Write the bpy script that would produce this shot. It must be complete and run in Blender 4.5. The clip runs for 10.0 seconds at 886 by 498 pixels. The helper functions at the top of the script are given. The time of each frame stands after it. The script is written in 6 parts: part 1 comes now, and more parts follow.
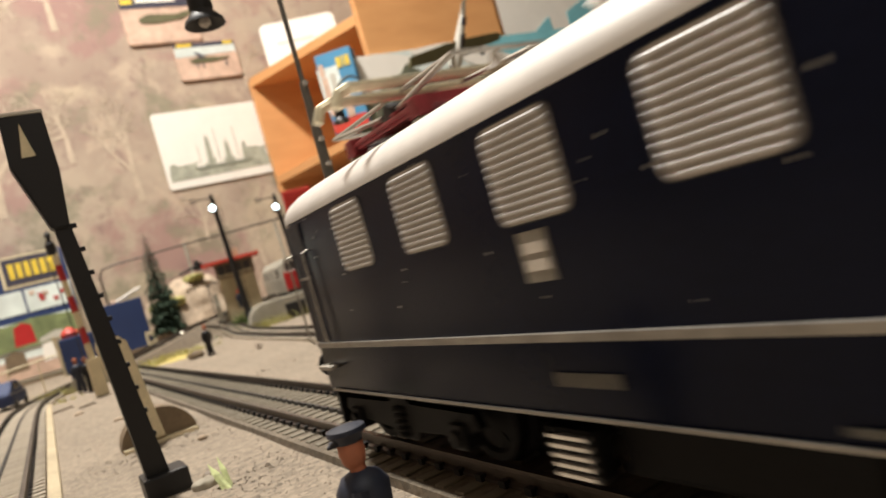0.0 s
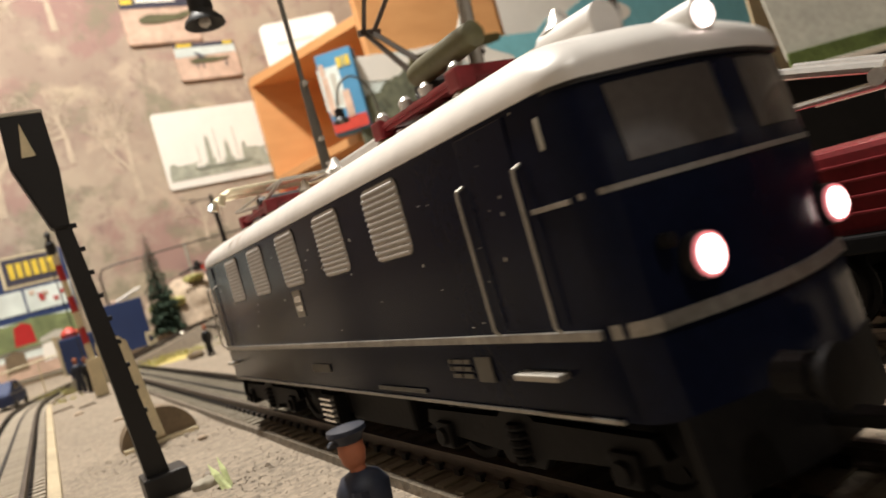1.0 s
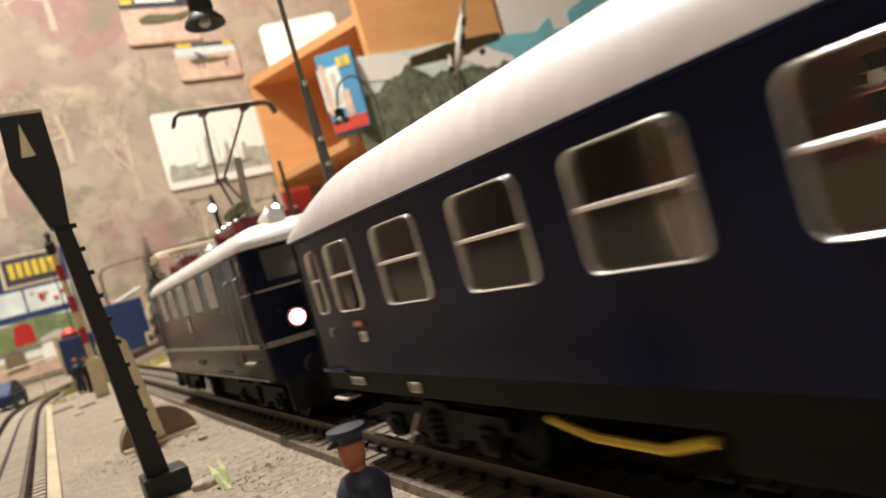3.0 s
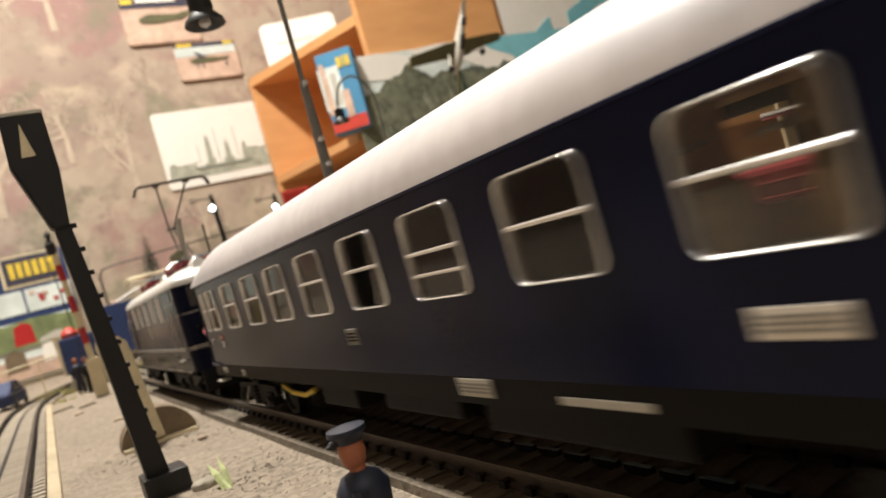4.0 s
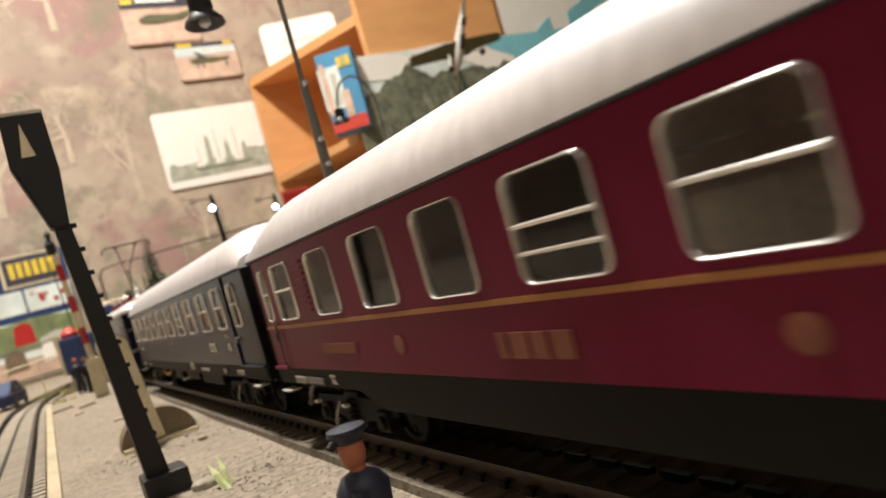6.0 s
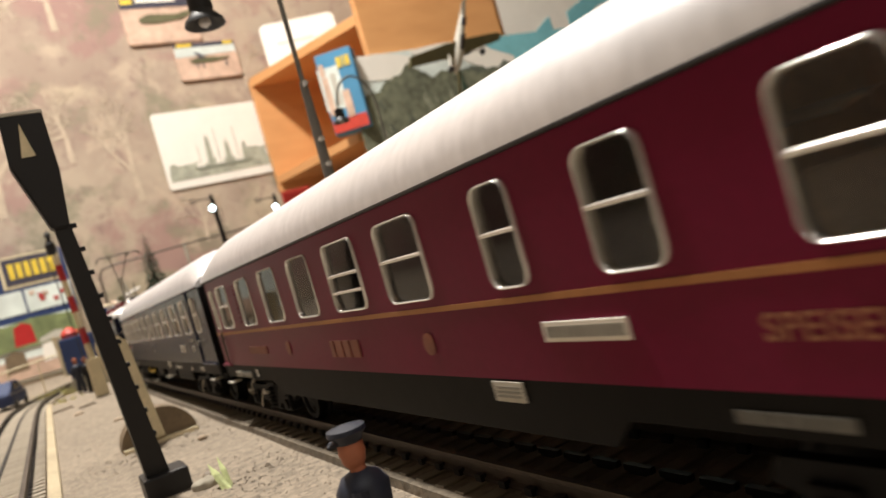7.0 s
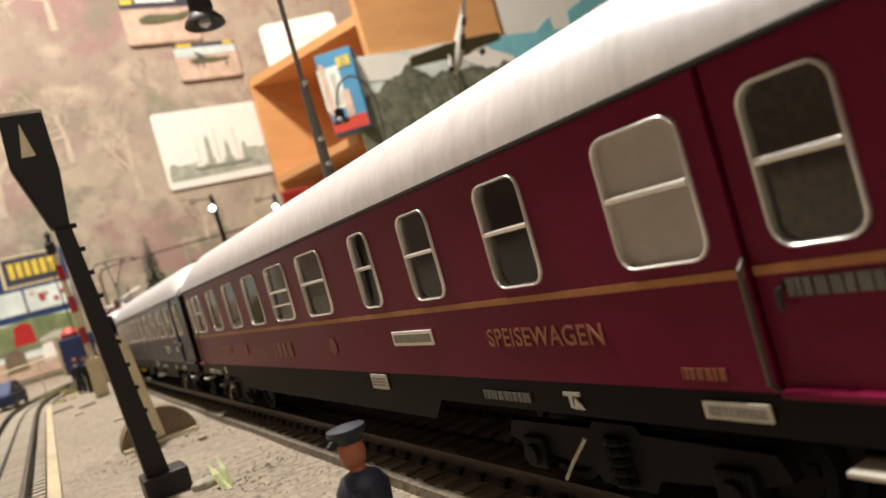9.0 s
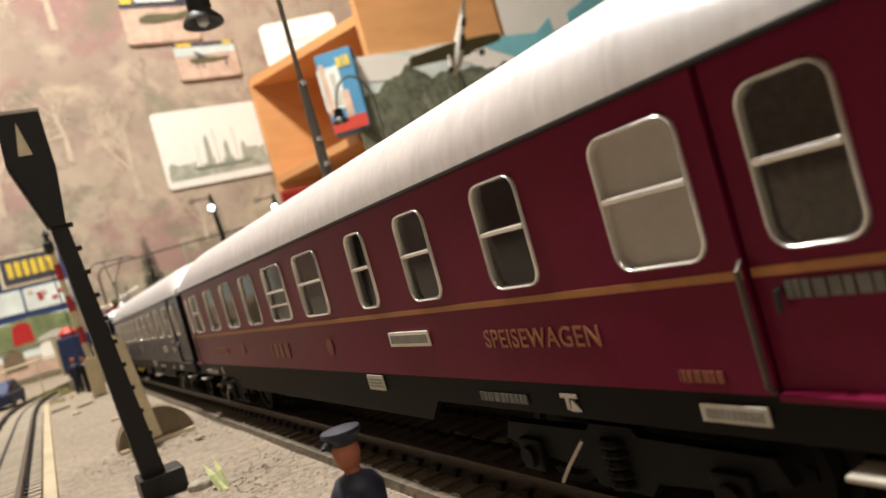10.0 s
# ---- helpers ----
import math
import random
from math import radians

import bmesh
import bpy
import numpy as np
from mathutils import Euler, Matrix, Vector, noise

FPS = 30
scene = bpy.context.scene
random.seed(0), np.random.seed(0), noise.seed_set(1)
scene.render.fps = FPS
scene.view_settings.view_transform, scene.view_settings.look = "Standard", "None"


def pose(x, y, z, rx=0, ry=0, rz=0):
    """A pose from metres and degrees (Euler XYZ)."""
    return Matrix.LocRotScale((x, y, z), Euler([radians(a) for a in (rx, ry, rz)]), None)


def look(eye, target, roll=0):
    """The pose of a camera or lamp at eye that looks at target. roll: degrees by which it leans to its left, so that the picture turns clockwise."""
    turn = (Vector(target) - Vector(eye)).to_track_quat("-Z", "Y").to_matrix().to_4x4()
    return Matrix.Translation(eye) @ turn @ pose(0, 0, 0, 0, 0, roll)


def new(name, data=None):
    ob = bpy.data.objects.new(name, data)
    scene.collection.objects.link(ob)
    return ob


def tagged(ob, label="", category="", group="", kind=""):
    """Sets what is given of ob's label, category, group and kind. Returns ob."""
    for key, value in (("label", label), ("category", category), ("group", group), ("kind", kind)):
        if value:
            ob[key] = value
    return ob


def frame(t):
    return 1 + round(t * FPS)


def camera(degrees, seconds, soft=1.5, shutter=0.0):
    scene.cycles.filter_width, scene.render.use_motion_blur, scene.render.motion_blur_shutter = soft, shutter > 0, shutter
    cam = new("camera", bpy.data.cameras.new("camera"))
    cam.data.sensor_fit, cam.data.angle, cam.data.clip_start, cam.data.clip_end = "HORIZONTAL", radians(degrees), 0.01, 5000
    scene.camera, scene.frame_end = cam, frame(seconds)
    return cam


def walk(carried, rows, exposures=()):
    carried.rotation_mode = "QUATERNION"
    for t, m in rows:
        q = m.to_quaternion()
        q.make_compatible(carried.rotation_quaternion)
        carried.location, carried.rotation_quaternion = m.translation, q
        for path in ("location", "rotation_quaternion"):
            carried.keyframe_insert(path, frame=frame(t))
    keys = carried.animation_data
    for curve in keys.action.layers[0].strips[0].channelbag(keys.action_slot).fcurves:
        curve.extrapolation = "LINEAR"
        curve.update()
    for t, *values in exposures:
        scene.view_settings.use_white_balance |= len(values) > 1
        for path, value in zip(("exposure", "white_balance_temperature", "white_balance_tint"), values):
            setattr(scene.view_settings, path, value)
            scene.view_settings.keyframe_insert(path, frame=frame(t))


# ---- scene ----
cam = camera(65, 10.0, soft=1.5, shutter=0.7)
cam.data.dof.use_dof = True
cam.data.dof.focus_distance = 0.088
cam.data.dof.aperture_fstop = 46
EYE = Vector((-0.05725, 0.0, 0.03061))
AIM = EYE + Vector((0.50932, 0.86052, -0.00981))
EYE_END = EYE + Vector((0.00049, 0.00029, -0.00010))
AIM_END = EYE_END + Vector((0.51038, 0.85990, -0.00926))
walk(cam, [(0, look(EYE, AIM, -15.87)), (9.8, look(EYE, AIM, -15.87)), (9.9, look(EYE.lerp(EYE_END, 0.25), AIM.lerp(AIM_END, 0.25), -15.82)),
           (10.0, look(EYE_END, AIM_END, -15.675))],
     exposures=[(0, 0.0), (10.0, 0.0)])

# ---- world and lamps ----
world = bpy.data.worlds.new("world")
world.use_nodes = True
world.node_tree.nodes["Background"].inputs[0].default_value = (1.0, 0.86, 0.7, 1)
world.node_tree.nodes["Background"].inputs[1].default_value = 0.02
scene.world = world


def overhead_area(x, y, z, size, watts, colour):
    data = bpy.data.lights.new("overhead_light", "AREA")
    data.shape, data.size, data.energy, data.color = "DISK", size, watts, colour
    ob = new("overhead_light", data)
    ob.location = (x, y, z)
    return ob


overhead_area(-0.09, 0.62, 1.36, 0.13, 40.0, (1.0, 0.955, 0.88))
# Unseen fill added from the south to brighten faces turned towards -y.
overhead_area(-0.06, -0.85, 1.36, 0.13, 7.0, (1.0, 0.955, 0.88))

# ---- materials ----


def material(name, colour, rough=0.6, metal=0.0, scale=120.0, vary=0.25, bump=0.0, fine=900.0, spec=0.5, coat=0.0, island=0.0, stretch=(1, 1, 1)):
    m = bpy.data.materials.new(name)
    m.use_nodes = True
    nt = m.node_tree
    b = nt.nodes["Principled BSDF"]
    b.inputs["Roughness"].default_value, b.inputs["Metallic"].default_value = rough, metal
    b.inputs["Specular IOR Level"].default_value = spec
    b.inputs["Coat Weight"].default_value = coat
    geo = nt.nodes.new("ShaderNodeTexCoord")
    n1 = nt.nodes.new("ShaderNodeTexNoise")
    n1.inputs["Scale"].default_value, n1.inputs["Detail"].default_value = scale, 5
    n2 = nt.nodes.new("ShaderNodeTexNoise")
    n2.inputs["Scale"].default_value, n2.inputs["Detail"].default_value = fine, 3
    pull = nt.nodes.new("ShaderNodeMapping")
    pull.inputs["Scale"].default_value = stretch
    nt.links.new(geo.outputs["Object"], pull.inputs[0])
    for n in (n1, n2):
        nt.links.new(pull.outputs[0], n.inputs["Vector"])
    add = nt.nodes.new("ShaderNodeMath")
    add.operation = "ADD"
    nt.links.new(n1.outputs["Fac"], add.inputs[0])
    nt.links.new(n2.outputs["Fac"], add.inputs[1])
    if island:
        info = nt.nodes.new("ShaderNodeObjectInfo")
        mul = nt.nodes.new("ShaderNodeMath")
        mul.operation, mul.inputs[1].default_value = "MULTIPLY_ADD", island
        nt.links.new(info.outputs["Random"], mul.inputs[0])
        nt.links.new(add.outputs[0], mul.inputs[2])
        add = mul
    ramp = nt.nodes.new("ShaderNodeMapRange")
    ramp.inputs["From Min"].default_value, ramp.inputs["From Max"].default_value = 0.6, 1.4 + island
    ramp.inputs["To Min"].default_value, ramp.inputs["To Max"].default_value = 1 - vary, 1 + vary
    nt.links.new(add.outputs[0], ramp.inputs["Value"])
    mix = nt.nodes.new("ShaderNodeVectorMath")
    mix.operation = "SCALE"
    mix.inputs[0].default_value = colour[:3]
    nt.links.new(ramp.outputs[0], mix.inputs["Scale"])
    nt.links.new(mix.outputs[0], b.inputs["Base Color"])
    if bump:
        bp = nt.nodes.new("ShaderNodeBump")
        bp.inputs["Strength"].default_value, bp.inputs["Distance"].default_value = bump, 0.0006
        nt.links.new(n2.outputs["Fac"], bp.inputs["Height"])
        nt.links.new(bp.outputs[0], b.inputs["Normal"])
    return m


def glow(name, colour, power):
    m = bpy.data.materials.new(name)
    m.use_nodes = True
    b = m.node_tree.nodes["Principled BSDF"]
    b.inputs["Base Color"].default_value = (*colour, 1)
    b.inputs["Emission Color"].default_value = (*colour, 1)
    b.inputs["Emission Strength"].default_value = power
    return m


def clear_pane(name, tint=(0.9, 0.9, 0.88)):
    m = bpy.data.materials.new(name)
    m.use_nodes = True
    nt = m.node_tree
    out = nt.nodes["Material Output"]
    tr = nt.nodes.new("ShaderNodeBsdfTransparent")
    tr.inputs[0].default_value = (*tint, 1)
    gl = nt.nodes.new("ShaderNodeBsdfGlossy")
    gl.inputs["Roughness"].default_value = 0.06
    fr = nt.nodes.new("ShaderNodeFresnel")
    fr.inputs[0].default_value = 1.5
    mx = nt.nodes.new("ShaderNodeMixShader")
    nt.links.new(fr.outputs[0], mx.inputs[0])
    nt.links.new(tr.outputs[0], mx.inputs[1])
    nt.links.new(gl.outputs[0], mx.inputs[2])
    nt.links.new(mx.outputs[0], out.inputs[0])
    return m


def wallpaper_material():
    m = bpy.data.materials.new("wallpaper")
    m.use_nodes = True
    nt = m.node_tree
    b = nt.nodes["Principled BSDF"]
    b.inputs["Roughness"].default_value = 0.85
    co = nt.nodes.new("ShaderNodeTexCoord")
    last = None
    layers = [(3.2, 0.42, 0.60, (0.454, 0.361, 0.273), (0.311, 0.223, 0.176)),
              (6.5, 0.50, 0.60, None, (0.336, 0.189, 0.168)),
              (8.0, 0.52, 0.62, None, (0.227, 0.210, 0.139)),
              (4.6, 0.53, 0.66, None, (0.571, 0.466, 0.332)),
              (15.0, 0.53, 0.66, None, (0.504, 0.395, 0.294)),
              (34.0, 0.54, 0.72, None, (0.260, 0.168, 0.147))]
    for i, (sc, lo, hi, base, col) in enumerate(layers):
        n = nt.nodes.new("ShaderNodeTexNoise")
        n.inputs["Scale"].default_value, n.inputs["Detail"].default_value = sc, 8
        n.inputs["Roughness"].default_value = 0.62
        n.inputs["Distortion"].default_value = 0.25
        off = nt.nodes.new("ShaderNodeVectorMath")
        off.operation, off.inputs[1].default_value = "ADD", (i * 3.7, 0, i * 1.9)
        nt.links.new(co.outputs["Object"], off.inputs[0])
        nt.links.new(off.outputs[0], n.inputs["Vector"])
        mr = nt.nodes.new("ShaderNodeMapRange")
        mr.interpolation_type = "SMOOTHSTEP"
        mr.inputs["From Min"].default_value, mr.inputs["From Max"].default_value = lo, hi
        mr.inputs["To Max"].default_value = 0.75
        nt.links.new(n.outputs["Fac"], mr.inputs["Value"])
        mx = nt.nodes.new("ShaderNodeMix")
        mx.data_type = "RGBA"
        nt.links.new(mr.outputs[0], mx.inputs[0])
        if last is None:
            mx.inputs[6].default_value = (*base, 1)
        else:
            nt.links.new(last, mx.inputs[6])
        mx.inputs[7].default_value = (*col, 1)
        last = mx.outputs[2]
    nt.links.new(last, b.inputs["Base Color"])
    return m


def gravel_material(name="gravel", colour=(0.252, 0.203, 0.150)):
    m = bpy.data.materials.new(name)
    m.use_nodes = True
    nt = m.node_tree
    b = nt.nodes["Principled BSDF"]
    b.inputs["Roughness"].default_value = 0.9
    co = nt.nodes.new("ShaderNodeTexCoord")
    vo = nt.nodes.new("ShaderNodeTexVoronoi")
    vo.inputs["Scale"].default_value = 900
    n = nt.nodes.new("ShaderNodeTexNoise")
    n.inputs["Scale"].default_value, n.inputs["Detail"].default_value = 22, 6
    n2 = nt.nodes.new("ShaderNodeTexNoise")
    n2.inputs["Scale"].default_value, n2.inputs["Detail"].default_value = 420, 4
    for k in (vo, n, n2):
        nt.links.new(co.outputs["Object"], k.inputs["Vector"])
    hue = nt.nodes.new("ShaderNodeSeparateColor")
    nt.links.new(vo.outputs["Color"], hue.inputs[0])
    a = nt.nodes.new("ShaderNodeMath")
    a.operation = "ADD"
    nt.links.new(hue.outputs[0], a.inputs[0])
    nt.links.new(n2.outputs["Fac"], a.inputs[1])
    a2 = nt.nodes.new("ShaderNodeMath")
    a2.operation = "ADD"
    nt.links.new(a.outputs[0], a2.inputs[0])
    nt.links.new(n.outputs["Fac"], a2.inputs[1])
    mr = nt.nodes.new("ShaderNodeMapRange")
    mr.inputs["From Min"].default_value, mr.inputs["From Max"].default_value = 0.7, 2.2
    mr.inputs["To Min"].default_value, mr.inputs["To Max"].default_value = 0.62, 1.34
    nt.links.new(a2.outputs[0], mr.inputs["Value"])
    sc = nt.nodes.new("ShaderNodeVectorMath")
    sc.operation = "SCALE"
    sc.inputs[0].default_value = colour
    nt.links.new(mr.outputs[0], sc.inputs["Scale"])
    nt.links.new(sc.outputs[0], b.inputs["Base Color"])
    v2 = nt.nodes.new("ShaderNodeTexVoronoi")
    v2.inputs["Scale"].default_value = 210
    nt.links.new(co.outputs["Object"], v2.inputs["Vector"])
    sp = nt.nodes.new("ShaderNodeMapRange")
    sp.inputs["From Min"].default_value, sp.inputs["From Max"].default_value = 0.10, 0.24
    sp.inputs["To Min"].default_value, sp.inputs["To Max"].default_value = 0.72, 1.0
    nt.links.new(v2.outputs["Distance"], sp.inputs["Value"])
    s3 = nt.nodes.new("ShaderNodeVectorMath")
    s3.operation = "SCALE"
    nt.links.new(sc.outputs[0], s3.inputs[0])
    nt.links.new(sp.outputs[0], s3.inputs["Scale"])
    nt.links.new(s3.outputs[0], b.inputs["Base Color"])
    bp = nt.nodes.new("ShaderNodeBump")
    bp.inputs["Strength"].default_value, bp.inputs["Distance"].default_value = 0.6, 0.0007
    nt.links.new(a.outputs[0], bp.inputs["Height"])
    nt.links.new(bp.outputs[0], b.inputs["Normal"])
    return m


WALLPAPER = wallpaper_material()
GRAVEL = gravel_material()
DARK_BALLAST = gravel_material("dark_ballast", (0.15, 0.12, 0.085))
SCRUB = material("dry_scrub", (0.36, 0.33, 0.12), 0.95, scale=60, vary=0.6, bump=0.8, fine=500)
MOSS = material("green_scatter", (0.12, 0.17, 0.05), 0.95, scale=60, vary=0.6, bump=0.8, fine=500)
ROCK = material("plaster_rock", (0.42, 0.325, 0.235), 0.9, scale=40, vary=0.3, bump=0.4, fine=200)
NAVY = material("navy_paint", (0.0056, 0.0086, 0.031), 0.26, scale=60, vary=0.2, bump=0.02, spec=0.13)
LOCO_BLUE = material("dark_loco_paint", (0.0048, 0.0066, 0.0175), 0.22, scale=60, vary=0.25, bump=0.02, spec=0.11)
MAROON = material("maroon_paint", (0.142, 0.0064, 0.032), 0.34, scale=40, vary=0.12, bump=0.02, spec=0.14)
SILVER = material("silver_roof_paint", (0.80, 0.785, 0.80), 0.34, 0.36, scale=420, vary=0.11, bump=0.06, fine=900, stretch=(0.4, 1, 0.4))
LOCO_ROOF = material("pale_grey_roof_paint", (0.74, 0.71, 0.67), 0.40, 0.15, scale=90, vary=0.10, bump=0.04, fine=300)
FRAME_METAL = material("bright_window_metal", (0.86, 0.84, 0.80), 0.26, 0.7, scale=300, vary=0.10)
LOUVRE = material("pale_louvre_metal", (0.60, 0.585, 0.57), 0.45, 0.3, scale=300, vary=0.12)
NICKEL = material("nickel_wire", (0.42, 0.39, 0.34), 0.5, 0.8, scale=300, vary=0.15)
STEEL = material("rail_steel", (0.095, 0.076, 0.062), 0.42, 0.6, scale=200, vary=0.3)
BLACK = material("black_plastic", (0.007, 0.006, 0.006), 0.5, scale=120, vary=0.3, bump=0.05)
# Underframe black; also colours in the shade on coach ends and shelter recess.
SOOT_SHADE = material("sooty_and_shaded_black", (0.0055, 0.005, 0.0052), 0.6, scale=100, vary=0.4, bump=0.1, spec=0.14)
SOLEBAR = material("dusty_black_solebar", (0.0065, 0.0058, 0.0054), 0.55, scale=60, vary=0.35, bump=0.06, fine=300, spec=0.12)
PRINT = material("grey_plate_print", (0.24, 0.23, 0.20), 0.6, scale=300, vary=0.3)
FADED = material("nearly_worn_off_gold", (0.20, 0.055, 0.03), 0.5, 0.0, scale=200, vary=0.3)
BELT = material("worn_trim_line", (0.30, 0.28, 0.25), 0.33, 0.6, scale=120, vary=0.35)
GOLD = material("dull_gold_lining", (0.38, 0.16, 0.05), 0.5, 0.1, scale=120, vary=0.15)
LETTER_GOLD = material("faded_gold_lettering", (0.30, 0.115, 0.055), 0.5, 0.0, scale=200, vary=0.3)
BOW_BRASS = material("bright_brass", (0.74, 0.66, 0.46), 0.35, 0.5, scale=200, vary=0.2)
PLATE = material("pale_plate", (0.50, 0.47, 0.40), 0.55, scale=300, vary=0.15)
FRAME_DULL = material("dull_plate", (0.30, 0.28, 0.24), 0.5, 0.3, scale=300, vary=0.2)
GREYPRINT = material("grey_print", (0.12, 0.115, 0.10), 0.6, scale=300, vary=0.3)
RED_ENAMEL = material("red_enamel", (0.42, 0.02, 0.02), 0.4, scale=200, vary=0.15)
DARKRED = material("oxide_red_plastic", (0.20, 0.018, 0.022), 0.42, scale=200, vary=0.2)
INNER = material("brown_interior", (0.68, 0.33, 0.17), 0.6, scale=60, vary=0.4)
SEAT = material("ochre_seat", (0.66, 0.46, 0.23), 0.7, scale=60, vary=0.3)
LINING = material("ochre_lining", (0.74, 0.50, 0.25), 0.6, scale=60, vary=0.2)
FROST = material("frosted_pane", (0.42, 0.385, 0.345), 0.35, scale=80, vary=0.10)
GLASS = clear_pane("window_glass", (0.86, 0.84, 0.80))
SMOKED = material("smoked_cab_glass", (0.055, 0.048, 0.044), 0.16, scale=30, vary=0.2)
PALE_SLEEPER = material("pale_sleeper", (0.42, 0.36, 0.28), 0.85, scale=200, vary=0.3, bump=0.3, island=0.5)
SLEEPER = material("dusty_sleeper", (0.18, 0.155, 0.112), 0.85, scale=200, vary=0.3, bump=0.3, island=0.5)
CREAM = material("cream_plastic", (0.66, 0.56, 0.36), 0.55, scale=150, vary=0.15)
BROWN = material("brown_base_plastic", (0.17, 0.12, 0.07), 0.6, scale=150, vary=0.25)
WHITE = material("white_card", (0.84, 0.79, 0.71), 0.7, scale=30, vary=0.06)
BLUEBOX = material("blue_card", (0.013, 0.030, 0.105), 0.6, scale=30, vary=0.15)
REDROOF = material("red_plastic_roof", (0.55, 0.05, 0.03), 0.5, scale=100, vary=0.2)
STUCCO = material("beige_stucco", (0.44, 0.36, 0.23), 0.9, scale=100, vary=0.15, bump=0.3)
GREYSTONE = material("grey_stone", (0.34, 0.31, 0.25), 0.9, scale=60, vary=0.3, bump=0.5)
PINE = material("fir_needles", (0.034, 0.058, 0.034), 0.9, scale=200, vary=0.5, island=0.4)
TRUNK = material("bark", (0.09, 0.055, 0.03), 0.9, scale=300, vary=0.3, bump=0.4)
SKIN = material("painted_face", (0.36, 0.12, 0.06), 0.6, scale=400, vary=0.15)
UNIFORM = material("dark_blue_uniform", (0.016, 0.020, 0.036), 0.6, scale=400, vary=0.3)
CAPBLUE = material("blue_cap", (0.010, 0.013, 0.026), 0.6, scale=400, vary=0.3)
YELLOW = material("yellow_print", (0.72, 0.52, 0.05), 0.6, scale=60, vary=0.1)
DARKPRINT = material("dark_print", (0.045, 0.04, 0.06), 0.6, scale=60, vary=0.2)
PINKPRINT = material("salmon_print", (0.58, 0.40, 0.30), 0.7, scale=12, vary=0.35, fine=60)
GREENPRINT = material("green_print", (0.20, 0.24, 0.10), 0.7, scale=12, vary=0.5, fine=60)
SKYPRINT = material("pale_sky_print", (0.62, 0.67, 0.63), 0.7, scale=8, vary=0.3, fine=30)
TEAL = material("turquoise_print", (0.21, 0.52, 0.58), 0.7, scale=8, vary=0.12, fine=60)
BRIGHTBLUE = material("bright_blue_print", (0.06, 0.24, 0.42), 0.6, scale=20, vary=0.2)
HILL = material("grey_green_hill", (0.14, 0.145, 0.095), 0.95, scale=22, vary=0.7, bump=0.9, fine=90)
OLIVE = material("olive_plastic", (0.11, 0.10, 0.045), 0.6, scale=60, vary=0.25)
WALLPAINT = material("room_wall_paint", (0.30, 0.25, 0.20), 0.9, scale=6, vary=0.1, fine=60)
CEILING = material("white_ceiling_paint", (0.74, 0.72, 0.68), 0.9, scale=6, vary=0.06, fine=60)
LAMPPOST = material("grey_lamp_post", (0.15, 0.14, 0.12), 0.5, 0.2, scale=300, vary=0.2)
LIT = glow("lit_lens", (1.0, 0.80, 0.74), 7.0)
# Emission on the rim stands in for pink light spilling from the lens.
PINK_RIM = glow("pink_lens_rim", (0.9, 0.25, 0.27), 0.7)
LIT_WHITE = glow("lit_signal_lens", (0.72, 0.92, 1.0), 9.0)
RED_LENS = glow("red_tail_lens", (0.8, 0.10, 0.12), 0.6)


def wood_material():
    m = bpy.data.materials.new("orange_beech_board")
    m.use_nodes = True
    nt = m.node_tree
    b = nt.nodes["Principled BSDF"]
    b.inputs["Roughness"].default_value = 0.5
    co = nt.nodes.new("ShaderNodeTexCoord")
    mp = nt.nodes.new("ShaderNodeMapping")
    mp.inputs["Scale"].default_value = (9, 2, 30)
    n = nt.nodes.new("ShaderNodeTexNoise")
    n.inputs["Scale"].default_value, n.inputs["Detail"].default_value = 1.5, 6
    nt.links.new(co.outputs["Object"], mp.inputs[0])
    nt.links.new(mp.outputs[0], n.inputs["Vector"])
    cr = nt.nodes.new("ShaderNodeValToRGB")
    cr.color_ramp.elements[0].position, cr.color_ramp.elements[1].position = 0.3, 0.75
    cr.color_ramp.elements[0].color, cr.color_ramp.elements[1].color = (0.62, 0.30, 0.115, 1), (0.71, 0.36, 0.145, 1)
    nt.links.new(n.outputs["Fac"], cr.inputs[0])
    nt.links.new(cr.outputs[0], b.inputs["Base Color"])
    return m


WOOD = wood_material()

# ---- building helpers: all shapes in millimetres ----
MM = 0.001


def thing(name, at=(0, 0, 0), label="", category="", group="", kind="", turn=0):
    ob = new(name)
    ob.empty_display_size = 0.01
    ob.location = Vector(at) * MM
    ob.rotation_euler = (0, 0, radians(turn))
    return tagged(ob, label, category, group, kind)


def part(name, bm, mat, parent=None, label="", smooth=False):
    bm.normal_update()
    bmesh.ops.recalc_face_normals(bm, faces=bm.faces)
    bmesh.ops.scale(bm, vec=(MM, MM, MM), verts=bm.verts)
    me = bpy.data.meshes.new(name)
    bm.to_mesh(me)
    bm.free()
    me.materials.append(mat)
    if smooth:
        me.shade_smooth()
        me.set_sharp_from_angle(angle=radians(38))
    ob = new(name, me)
    if parent:
        ob.parent = parent
    if label:
        tagged(ob, label)
    return ob


def box(x0, x1, y0, y1, z0, z1, bev=0.0, bm=None):
    made = bm is None
    bm = bm or bmesh.new()
    vs = [bm.verts.new((x, y, z)) for x in (x0, x1) for y in (y0, y1) for z in (z0, z1)]
    fs = [bm.faces.new([vs[i] for i in f]) for f in ((0, 1, 3, 2), (4, 6, 7, 5), (0, 4, 5, 1), (2, 3, 7, 6), (0, 2, 6, 4), (1, 5, 7, 3))]
    if bev:
        es = list({e for f in fs for e in f.edges})
        bmesh.ops.bevel(bm, geom=es, offset=bev, segments=2, affect="EDGES", profile=0.6)
    return bm


